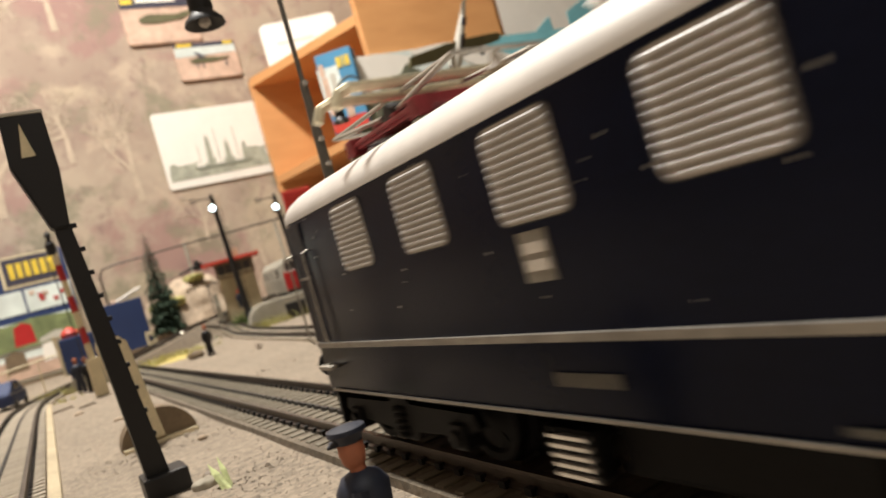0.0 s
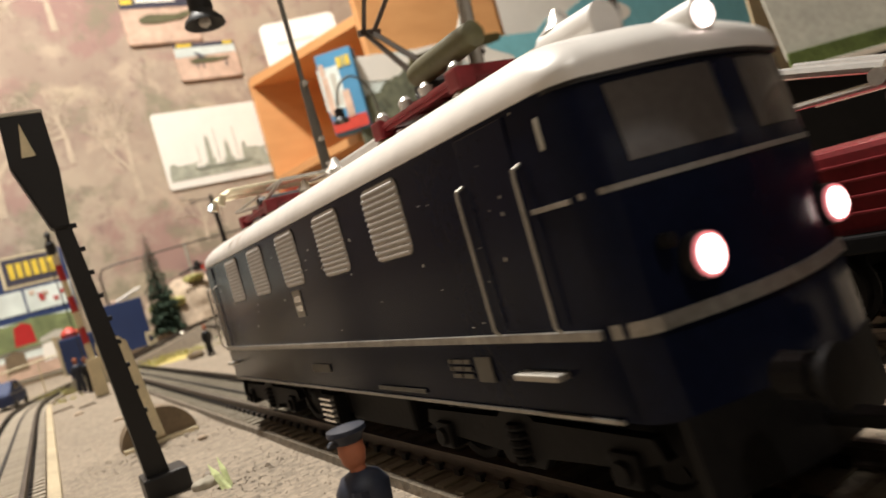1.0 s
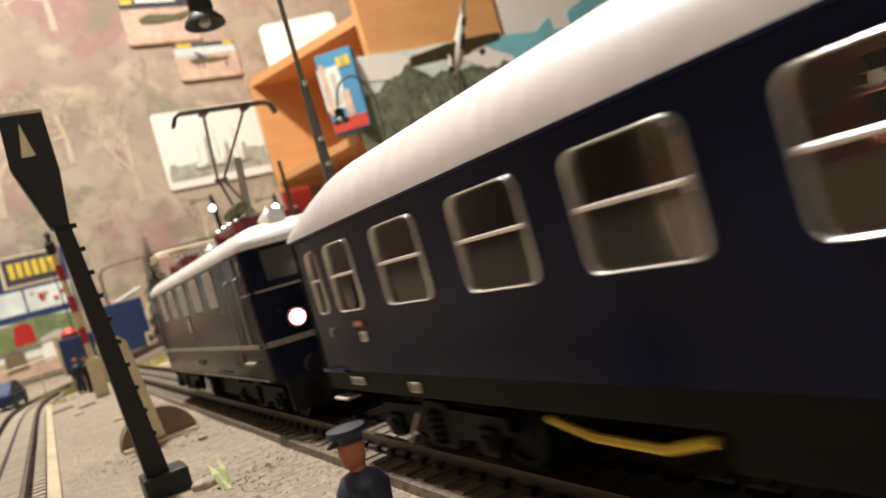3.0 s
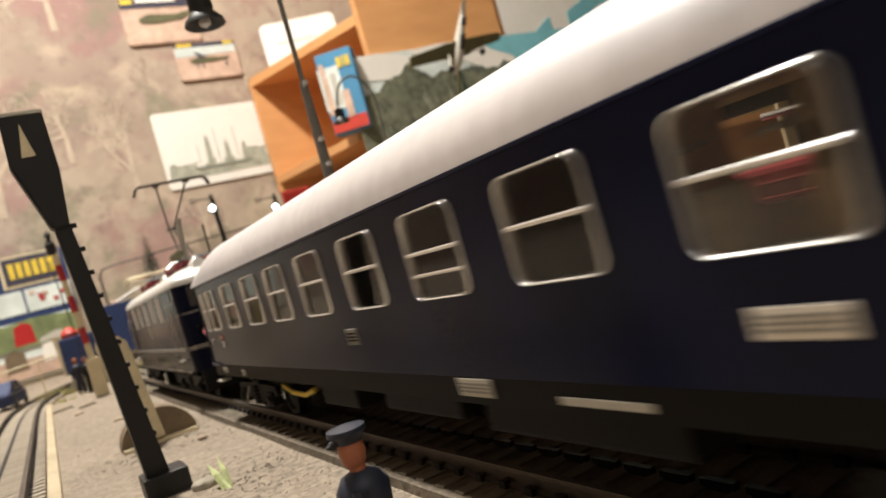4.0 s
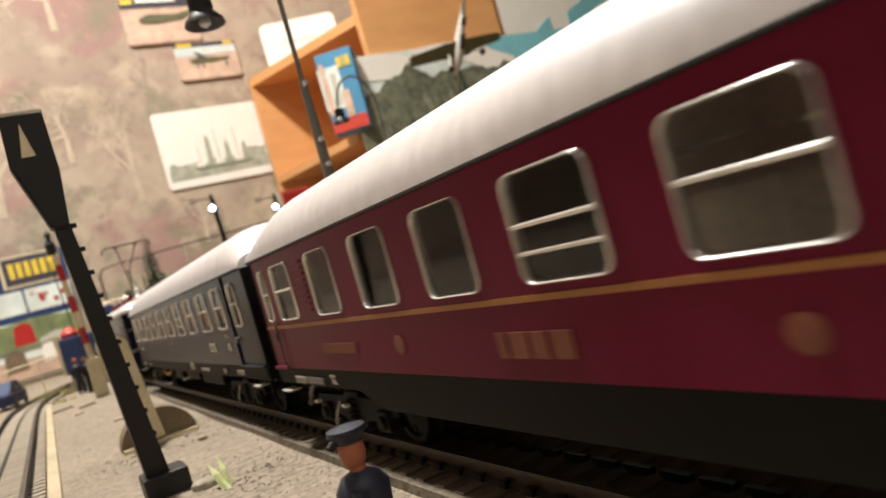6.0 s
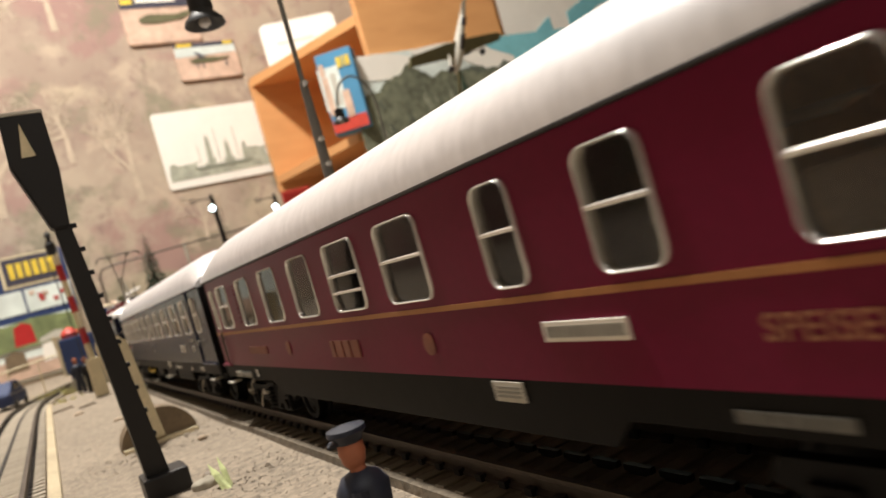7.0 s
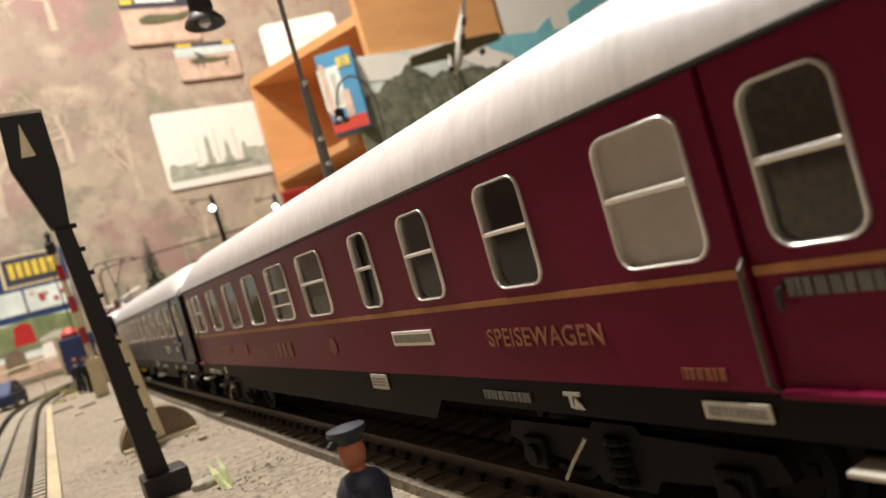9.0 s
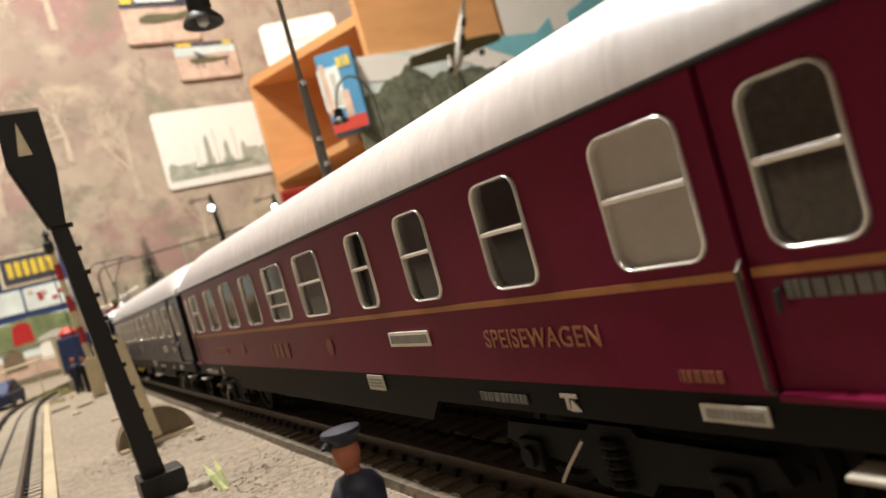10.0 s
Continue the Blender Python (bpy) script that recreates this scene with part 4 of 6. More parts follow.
    for yc, r, x in ((21, 2.2, -4), (72, 2.0, 5), (84, 2.2, -5), (95, 1.6, 3), (104, 1.6, -4)):
        bm = lathe([(r, 45.5), (r, 46.5), (r * 0.7, 47), (r, 47.6), (r * 0.7, 48.2), (r, 48.8), (r * 0.6, 49.6), (0.4, 51)], (x, yc, 0), "z", 14)
        part("roof_insulator", bm, BROWN if r < 2.1 else FRAME_METAL, t, "ribbed roof insulator", smooth=True)
    part("roof_drum", lathe([(0.4, 14), (2.2, 14.2), (2.2, 22.5), (0.4, 22.8)], (-4.5, 0, 47.0), "y", 18), LOCO_ROOF, t, "pale cylinder on the roof", smooth=True)
    part("aerial", tube([(1.0, 17.5, 46), (1.0, 17.5, 60.4)], 0.42, 6), STEEL, t, "short upright rod")
    part("roof_box", box(-6, 6, 62, 80, 46, 49.5, 0.5), LOCO_ROOF, t)
    part("conductor_rail", tube([(4, 30, 51), (4, 80, 51), (4, 118, 51)], 0.35, 6), NICKEL, t)
    for yc in (34, LOCO_L - 34):
        bogie(t, yc, 34, 6.6, 13.8, False)
    sand = part("sandbox", box(-14.6, -12.0, 92.5, 99.5, 3.0, 8.6, 0.3), SOOT_SHADE, t, "dark box with bright ribs between the bogies")
    for k in range(5):
        part("rib", box(-15.3, -14.4, 93, 99, 3.4 + k * 1.05, 3.9 + k * 1.05, 0.1), FRAME_METAL, sand)
    part("transformer", box(-12, 12, 66, 92, 3.0, 10.8, 0.8), SOOT_SHADE, t, "black underfloor transformer")
    return t


loco = locomotive()

# ---- signals, lamps and figures on the layout ----


def near_mast():
    t = thing("signal_mast", (-43.6, 163, -5.2), "tall black distant-signal mast with a coffin-shaped head on a square foot", "signal")
    lean = -0.078
    sh = lambda z: lean * z
    part("foot", box(-3.4, 5.6, -5, 5, 0, 5.4, 0.5), BLACK, t, "square black foot")
    bm = bmesh.new()
    rings = []
    for z, w in ((5, 2.3), (30, 1.9), (60, 1.55)):
        c = sh(z) + 0.35
        rings.append([bm.verts.new((c + a, b, z)) for a, b in ((-w, -w), (w, -w), (w, w), (-w, w))])
    for a, b in zip(rings, rings[1:]):
        for k in range(4):
            bm.faces.new((a[k], a[(k + 1) % 4], b[(k + 1) % 4], b[k]))
    bm.faces.new(rings[0])
    bm.faces.new(rings[-1])
    part("pole", bm, BLACK, t, "tapered black pole")
    head = slab([(-6.3, 60), (-3.0, 60), (-1.9, 72), (-2.2, 84.6), (-10.2, 84.2), (-10.6, 74)], -2.2, 2.2, "y")
    bmesh.ops.bevel(head, geom=list(head.edges), offset=0.35, segments=2, affect="EDGES")
    h = part("head", head, BLACK, t, "black coffin-shaped signal head")
    part("cap", box(-10.3, -2.1, -2.4, 2.4, 84.3, 85.0, 0.2), PLATE, h, "pale top edge")
    part("triangle", slab([(-8.0, 75.4), (-5.4, 75.5), (-6.9, 82.4)], -2.5, -2.15, "y"), CREAM, h, "cream triangle")
    for k in range(10):
        z = 13 + k * 5.2
        part("rung", box(sh(z) + 1.6, sh(z) + 3.0, -0.6, 0.6, z, z + 1.0, 0.2), BLACK, t)
    return t


near_mast()


def board_signal():
    t = thing("board_signal", (-34.4, 241, -4.6), "cream signal board on a half-round brown base", "signal")
    half = [(0.5 + 11.2 * math.cos(a), 10.4 * math.sin(a)) for a in (math.pi * k / 20 for k in range(21))]
    bm = slab(half, -6.5, 3.5, "y")
    bmesh.ops.bevel(bm, geom=list(bm.edges), offset=0.5, segments=2, affect="EDGES")
    part("base", bm, BROWN, t, "half-round dark brown base", smooth=True)
    part("plinth", box(-10.4, 11.4, -8.6, 4.4, -0.3, 1.0, 0.3), CREAM, t, "thin cream foot")
    bm = slab([(-10.2, 33), (-9.4, 35.2), (-3.6, 35.0), (-1.4, 32.6), (1.8, 1.6), (-6.4, 1.6)], -9.0, -7.2, "y")
    bmesh.ops.bevel(bm, geom=list(bm.edges), offset=0.3, segments=2, affect="EDGES")
    part("board", bm, CREAM, t, "cream tapered board")
    return t


board_signal()


def arc_lamp(name, x, y, height, drop, reach, k, group):
    """A tall lattice-pole street lamp whose arm bends over towards -x."""
    t = thing(name, (x, y, -4.4), "slim grey street lamp with bent arm and black bell shade", "street lamp", group)
    part("post", tube([(0, 0, 0), (0, 0, height * 0.66)], 2.9 * k, 10, r1=1.3 * k), LAMPPOST, t, "grey lower post", smooth=True)
    r = reach / 2
    pts = [(0, 0, height * 0.66), (0, 0, height * 0.80)]
    pts += [(-r + r * math.cos(a), 0, height * 0.86 + height * 0.14 * math.sin(a)) for a in (math.pi * j / 12 for j in range(13))]
    pts += [(-reach, 0, height * 0.86 - 1)]
    part("arm", tube(pts, 0.85 * k, 8), LAMPPOST, t, "thin bent arm", smooth=True)
    z = height * 0.86
    shade = part("shade", lathe([(1.2 * k, z + 2 * k), (3.4 * k, z + 1.2 * k), (3.7 * k, z - 3.4 * k), (3.3 * k, z - 4.4 * k), (4.2 * k, z - 5.6 * k), (5.9 * k, z - 7.4 * k), (6.2 * k, z - 8.6 * k), (5.7 * k, z - 8.6 * k), (2.6 * k, z - 6.0 * k)], (-reach, 0, 0), "z", 24), BLACK, t, "glossy black bell shade", smooth=True)
    part("bulb", lathe([(0.3, z - 9.5 * k), (1.6 * k, z - 8.6 * k), (1.8 * k, z - 7.6 * k), (1.2 * k, z - 6 * k)], (-reach, 0, 0), "z", 16), FROST, shade, "dull glass bulb", smooth=True)
    for f, w in ((0.655, 1.5), (0.53, 1.9), (0.475, 2.1)):
        part("bolt", lathe([(0.9 * k, -w * k - 0.8), (1.0 * k, -w * k), (0.3, 0)], (0, 0, height * f), "y", 10), FRAME_METAL, t, "bright bolt head")
    return t


arc_lamp("street_lamp", 29.0, 200, 143, 14, 24.5, 0.95, "street lamps")
arc_lamp("street_lamp", 172, 420, 160, 14, 29, 0.9, "street lamps")


def semaphore(x, y, z, height, lit, group="semaphore signals"):
    t = thing("semaphore_signal", (x, y, z), "black lattice semaphore signal with a lit lamp and ring-ended arm", "signal", group)
    part("mast", tube([(0, 0, -8), (-5, 0, height)], 3.6, 4, r1=2.2), BLACK, t, "tapered black lattice mast")
    part("ladder", tube([(5, 0, 0), (0.5, 0, height * 0.9)], 0.35, 5), BLACK, t)
    part("foot", box(-4, 4, -3, 3, -2, 4, 0.4), BLACK, t)
    head = part("lamp_box", box(-9.5, -2.5, -3, 2.4, height - 18, height - 8, 0.6), BLACK, t)
    part("lens", lathe([(3.2, -3.1), (3.0, -4.0), (0.3, -4.6)], (-7.6, 0, height - 13), "y", 16), LIT_WHITE, head, "glowing bluish-white lens", smooth=True)
    arm = part("signal_arm", box(-22, -3, -0.6, 0.6, height - 2.4, height - 1.0, 0.15), BLACK, t, "thin dark arm")
    ringpts = [(-24.5 + 2.3 * math.cos(a), 0, height - 1.8 + 2.3 * math.sin(a)) for a in (2 * math.pi * j / 16 for j in range(17))]
    part("ring", tube(ringpts, 0.6, 6), BLACK, arm)
    part("finial", lathe([(0.8, height), (1.3, height + 1.4), (0.3, height + 3)], (-5, 0, 0), "z", 10), BLACK, t)
    return t


semaphore(134, 752, 14, 131, True)
semaphore(201, 752, 0, 132, True)


def striped_pole():
    t = thing("striped_signal_post", (-33, 500, 20), "red and white striped post with a dark signal head", "signal")
    for k in range(7):
        z0, z1 = k * 10.5, (k + 1) * 10.5
        part("band", tube([(-0.06 * z0, 0, z0), (-0.06 * z1, 0, z1)], 1.9, 4), RED_ENAMEL if k % 2 else CREAM, t)
    part("head", lathe([(2.2, 70), (3.0, 73), (3.0, 77), (1.2, 80), (2.0, 83), (0.3, 86)], (-5.2, 0, 0), "z", 12), BLACK, t, "dark signal head")
    part("stay", tube([(-4.5, 0, 0), (-8.0, 0, 66)], 0.4, 5), BLACK, t)
    part("foot", box(-4, 4, -4, 4, -24, 0.5, 0.4), CREAM, t)
    return t


striped_pole()


def figurine(x, y, z, h, coat, turn, head, label, cap=None, lean=0.0):
    k = h / 21.0
    bm = bmesh.new()
    for sx in (-1, 1):
        tube([(sx * 1.3, 0, 0), (sx * 1.2, 0, 4.6), (sx * 0.9, 0, 9.5)], 0.95, 8, bm, 1.3)
        box(sx * 1.4 - 0.9, sx * 1.4 + 0.9, -2.0, 1.1, 0, 1.0, 0.3, bm)
        tube([(sx * 2.3, 0, 15.8), (sx * 3.1, -0.3, 12.6), (sx * 2.9, -1.0, 9.6)], 0.85, 7, bm, 0.7)
    lathe([(1.7, 8.2), (2.3, 9.4), (2.1, 11.4), (2.5, 14.2), (2.6, 15.6), (1.9, 16.7), (0.8, 17.2), (0.8, 17.8)], (0, 0, 0), "z", 14, bm)
    lathe([(0.5, 17.2), (1.1, 18.0), (1.3, 19.0), (1.2, 20.1), (0.8, 20.9), (0.1, 21.1)], (0, -0.1, 0), "z", 14, bm)
    if cap:
        lathe([(1.25, 19.9), (1.4, 20.4), (1.95, 20.9), (1.85, 21.3), (0.2, 21.6)], (0, -0.1, 0), "z", 16, bm)
        box(-0.95, 0.95, -2.1, -1.0, 19.9, 20.2, 0.1, bm)
    bmesh.ops.scale(bm, vec=(k, k, k), verts=bm.verts)
    me_parts = part("figurine", bm, coat, None, "", smooth=True)
    me = me_parts.data
    for m in (head, cap or head):
        me.materials.append(m)
    for p in me.polygons:
        c = p.center.z / (MM * k)
        r = math.hypot(p.center.x, p.center.y) / (MM * k)
        if c > 19.75 and cap:
            p.material_index = 2
        elif c > 17.2:
            p.material_index = 1
    me_parts.matrix_basis = pose(x * MM, y * MM, z * MM, 0, lean, turn)
    return tagged(me_parts, label, "figurine", "painted railway figurines")


figurine(-35.9, 61.8, -4.4, 20.7, UNIFORM, -118, SKIN, "small painted station attendant figurine in blue cap and uniform", CAPBLUE)
figurine(-40.5, 590, -4.4, 27, UNIFORM, 10, SKIN, "small dark-clothed painted figurine on the gravel")
figurine(-35.0, 570, -4.4, 26, BLACK, 40, SKIN, "small black-clothed painted figurine on the gravel")
figurine(47.5, 553, -4.6, 24.5, BLACK, 20, SKIN, "small dark painted figurine beside a flat stone")
figurine(120, 720, 22, 18, UNIFORM, 0, SKIN, "small blue painted figurine by the stairs of the signal box", RED_ENAMEL)


def pebble(name, x, y, z, rx, ry, rz, mat, label, cat, seed=1):
    bm = bmesh.new()
    bmesh.ops.create_icosphere(bm, subdivisions=3, radius=1)
    for v in bm.verts:
        v.co *= 1 + 0.25 * noise.noise(v.co * 1.6 + Vector((seed, 0, 0)))
        v.co = Vector((v.co.x * rx, v.co.y * ry, v.co.z * rz))
    ob = part(name, bm, mat, None, "", True)
    ob.location = Vector((x, y, z)) * MM
    return tagged(ob, label, cat)


pebble("flat_stone", 40, 575, -1.6, 7, 6, 3.4, BROWN, "flat brown stone lying on the gravel", "stone", 3)
for i, (x, y, r) in enumerate(((-22.0, 250, 1.1), (-38, 330, 1.4), (-20, 300, 1.2), (-50, 420, 1.6), (-26, 210, 1.0), (-30, 380, 1.5))):
    pebble("pebble", x, y, -4.0, r * 1.5, r, r * 0.6, ROCK if i else GREYSTONE, "small loose pebble on the gravel", "pebble", i + 9)
for x, y, l, a in ((-58, 480, 16, 30), (-44, 455, 9, 20), (63, 470, 14, 65), (70, 500, 9, 60)):
    ob = part("wood_splinter", box(-l / 2, l / 2, -0.7, 0.7, 0, 0.9, 0.2), TRUNK)
    ob.matrix_basis = pose(x * MM, y * MM, -0.0042, 0, 0, a)
    tagged(ob, "thin loose stick lying on the gravel", "stick")


PALESTONE = material("pale_stone", (0.36, 0.32, 0.25), 0.9, scale=200, vary=0.2, bump=0.2)
PALEGREEN = material("pale_green_fibre", (0.50, 0.54, 0.26), 0.9, scale=200, vary=0.3)


def grass_tuft(x, y, n, h, mat, label, seed, spread=4.0):
    rnd = random.Random(seed)
    bm = bmesh.new()
    for _ in range(n):
        a, l = rnd.uniform(0, 6.28), rnd.uniform(0.4, 1.0) * h
        bx, by = rnd.gauss(0, spread), rnd.gauss(0, spread)
        tip = Vector((bx + math.cos(a) * l * 0.5, by + math.sin(a) * l * 0.5, l))
        w = 0.35
        s = Vector((-math.sin(a), math.cos(a), 0)) * w
        b = Vector((bx, by, -0.5))
        mid = (b + tip) / 2 + Vector((0, 0, l * 0.12))
        vs = [bm.verts.new(q) for q in (b - s, b + s, mid + s * 0.7, tip, mid - s * 0.7)]
        bm.faces.new(vs)
    ob = part("grass_tuft", bm, mat)
    ob.location = Vector((x, y, -4.4)) * MM
    return tagged(ob, label, "grass", kind="stuff")


blades = bmesh.new()
for k, (bx, by, tx, tz, w) in enumerate(((0, 0, -1.4, 4.6, 0.75), (1.0, 0.5, -0.2, 5.2, 0.6), (0.6, -0.8, -2.0, 2.6, 0.5))):
    a, m, b = Vector((bx, by, -0.4)), Vector((bx + tx * 0.5, by + 2.4, tz * 0.55)), Vector((bx + tx, by + 5.0, tz))
    vs = [blades.verts.new(q) for q in (a - Vector((w, 0, 0)), a + Vector((w, 0, 0)), m + Vector((w, 0, 0)), b, m - Vector((w, 0, 0)), a + Vector((0, -0.4, 0)), m + Vector((0, -0.4, 0)))]
    for f in ((0, 5, 6, 4), (5, 1, 2, 6), (4, 6, 3), (6, 2, 3), (0, 1, 2, 3, 4)):
        blades.faces.new([vs[q] for q in f])
blade_tuft = part("grass_tuft", blades, PALEGREEN)
blade_tuft.location = Vector((-33.9, 146.5, -4.4)) * MM
tagged(blade_tuft, "broad pale green leaf blades beside the signal foot", "grass")
pebble("pale_stone", -36.3, 154, -4.2, 2.7, 2.2, 1.7, PALESTONE, "rounded pale grey stone beside the signal foot", "stone", 71)
pebble("dark_stone", -34.2, 160, -4.2, 1.7, 1.4, 1.3, BROWN, "small dark brown stone on the gravel", "stone", 72)
for i, (x, y, n, h, s) in enumerate(((40, 690, 420, 7, 16), (15, 660, 200, 5, 10), (-57, 640, 220, 8, 8), (150, 735, 300, 13, 14), (205, 735, 300, 14, 14), (140, 730, 200, 9, 8), (-55, 560, 60, 4, 5))):
    grass_tuft(x, y, n, h, SCRUB, "dry yellow scrub on the gravel", i + 20, s)
for i, (x, y, n, h, s) in enumerate(((131, 770, 300, 26, 5), (142, 762, 200, 18, 6), (160, 800, 260, 14, 20), (112, 920, 300, 22, 14))):
    grass_tuft(x, y, n, h, MOSS, "low green bushes of scatter material", i + 40, s)


def fir(x, y, z, h, r):
    t = thing("fir_tree", (x, y, z), "dark green model fir tree with layered drooping branches", "tree")
    part("trunk", tube([(0, 0, -10), (0, 0, h * 0.9)], 2.6, 8, r1=0.5), TRUNK, t)
    rnd = random.Random(5)
    bm = bmesh.new()
    for k in range(26):
        f = k / 25
        zz = h * (0.10 + 0.90 * f)
        rad = r * (1 - f) ** 0.85 * rnd.uniform(0.82, 1.1) + 1.2
        n = int(11 + 16 * (1 - f))
        for j in range(n):
            a = 6.283 * j / n + rnd.uniform(-0.2, 0.2)
            l = rad * rnd.uniform(0.72, 1.12)
            d = Vector((math.cos(a), math.sin(a), 0))
            s = Vector((-d.y, d.x, 0)) * l * 0.20
            base, mid, tip = Vector((0, 0, zz)), d * l * 0.6 + Vector((0, 0, zz - l * 0.10)), d * l + Vector((0, 0, zz - l * 0.42))
            low = mid - Vector((0, 0, l * 0.16))
            vs = [bm.verts.new(q) for q in (base, mid + s, tip, mid - s, low)]
            bm.faces.new((vs[0], vs[1], vs[4]))
            bm.faces.new((vs[1], vs[2], vs[4]))
            bm.faces.new((vs[2], vs[3], vs[4]))
            bm.faces.new((vs[3], vs[0], vs[4]))
            for q in range(3):
                u = rnd.uniform(0.35, 0.95)
                c = base.lerp(tip, u) + s * rnd.uniform(-0.9, 0.9)
                e = l * 0.16
                bm.faces.new([bm.verts.new(c + Vector((rnd.uniform(-e, e), rnd.uniform(-e, e), rnd.uniform(-e, e * 0.4)))) for _ in range(3)])
    part("crown", bm, PINE, t, "layered dark needles")
    return t


fir(68, 852, 12, 124, 22)

SAND = material("yellow_sand_scatter", (0.50, 0.40, 0.13), 0.95, scale=60, vary=0.4, bump=0.6, fine=600)
pebble("sand_patch", 34, 680, -4.8, 24, 52, 1.3, SAND, "patch of yellow sand scatter on the gravel", "sand", 31)


def gravel_stones():
    """Loose stones scattered over the nearer gravel."""
    rnd = random.Random(77)
    solid = [(1, 0, 0), (-1, 0, 0), (0, 1, 0), (0, -1, 0), (0, 0, 1), (0, 0, -1)]
    faces = [(0, 2, 4), (2, 1, 4), (1, 3, 4), (3, 0, 4), (2, 0, 5), (1, 2, 5), (3, 1, 5), (0, 3, 5)]
    vs, fs = [], []
    for k in range(8000):
        if k < 5500:
            x, y = rnd.uniform(-61, -13), 60 + 380 * rnd.random() ** 1.5
        else:
            x, y = rnd.uniform(14, 150), rnd.uniform(0, 620)
        r = rnd.uniform(0.14, 0.36) * (1.0 + (1.2 if rnd.random() < 0.05 else 0.0))
        base = len(vs)
        a = rnd.uniform(0, 3.14)
        ca, sa = math.cos(a), math.sin(a)
        sx, sy, sz = r * rnd.uniform(0.8, 1.6), r * rnd.uniform(0.7, 1.2), r * rnd.uniform(0.5, 0.9)
        for px, py, pz in solid:
            qx, qy = px * sx + rnd.uniform(-0.1, 0.1), py * sy
            vs.append(((x + qx * ca - qy * sa) * MM, (y + qx * sa + qy * ca) * MM, (-4.62 + pz * sz) * MM))
        fs += [tuple(base + i for i in f) for f in faces]
    me = bpy.data.meshes.new("gravel_stones")
    me.from_pydata(vs, [], fs)
    me.materials.append(STONE)
    return tagged(new("gravel_stones", me), "loose grey-brown gravel stones", "gravel", kind="stuff")


def stone_material():
    m = material("loose_stone", (0.27, 0.22, 0.168), 0.9, scale=90, vary=0.25)
    nt = m.node_tree
    geo = nt.nodes.new("ShaderNodeNewGeometry")
    mr = nt.nodes.new("ShaderNodeMapRange")
    mr.inputs["To Min"].default_value, mr.inputs["To Max"].default_value = 0.8, 1.3
    nt.links.new(geo.outputs["Random Per Island"], mr.inputs["Value"])
    sc = nt.nodes.new("ShaderNodeVectorMath")
    sc.operation = "SCALE"
    b = nt.nodes["Principled BSDF"]
    nt.links.new(b.inputs["Base Color"].links[0].from_socket, sc.inputs[0])
    nt.links.new(mr.outputs[0], sc.inputs["Scale"])
    nt.links.new(sc.outputs[0], b.inputs["Base Color"])
    return m


STONE = stone_material()
gravel_stones()

# ---- buildings and scenery at the back ----


def signal_box():
    t = thing("signal_box", (148, 815, 14), "beige model signal box with a flat red roof and outside stairs", "building", turn=-14)
    w = part("wall", box(-20, 20, -14, 14, -6, 54, 0.6), STUCCO, t, "beige stucco tower walls")
    part("cabin", box(-21.5, 21.5, -15.5, 15.5, 44, 62, 0.5), BROWN, t, "brown glazed cabin")
    for x in (-19, -9.5, 0, 9.5):
        f = part("window", box(x, x + 8.4, -15.9, -15.2, 48, 59), SMOKED, t, "dark cabin window")
        part("frame", box(x - 0.6, x + 9.0, -16.1, -15.7, 47.2, 48.2), CREAM, f)
    part("roof", slab([(-34, -24), (30, -24), (30, 22), (-34, 22)], 62, 65.4), REDROOF, t, "overhanging red roof")
    part("chimney", box(2, 8, -2, 4, 65, 76, 0.4), STUCCO, t, "pink-beige chimney")
    s = part("staircase", box(-31, -26, -18, -14, -6, 30, 0.3), GREYSTONE, t, "grey outside stairs with handrail")
    for k in range(9):
        part("tread", box(-32, -20, -30 + k * 2.0, -27.6 + k * 2.0, -4 + k * 4.0, -3 + k * 4.0), GREYSTONE, s)
    part("handrail", tube([(-33, -30, 6), (-33, -14, 42), (-21, -14, 43)], 0.6, 6), BLACK, s)
    return t


signal_box()


def railcar():
    t = thing("railcar", (208, 800, 18), "red and grey railcar standing on the raised track", "railcar", turn=-4)
    prof = [(-15, 6), (15, 6), (15.5, 22), (14, 38), (9, 45), (-9, 45), (-14, 38), (-15.5, 22)]
    part("body", slab(prof, -15, 95, "y"), GREYSTONE, t, "grey-pink body")
    part("nose", slab([(x * 0.97, z if z > 10 else 8) for x, z in prof[:3]] + [(14.2, 28), (-14.2, 28), (-15, 22)], -19, -14.9, "y"), RED_ENAMEL, t, "red cab nose")
    part("windscreen", box(-11, 11, -16.5, -14.8, 29, 40, 0.6), SMOKED, t, "cab windscreen")
    part("frame", ring_frame(-11.6, 11.6, 28.4, 40.6, 1.5, 0.9, 0, 0.6), WHITE, t).matrix_basis = pose(0, -0.0168, 0, 0, 0, 90)
    for y in (5, 13, 40, 60, 78):
        part("side_window", box(-15.7, -14.8, y, y + 5, 25, 34, 0.3), SMOKED, t)
    part("chassis", box(-12, 12, -16, 92, -2, 6.5, 0.5), SOOT_SHADE, t, "black chassis and wheels")
    return t


railcar()


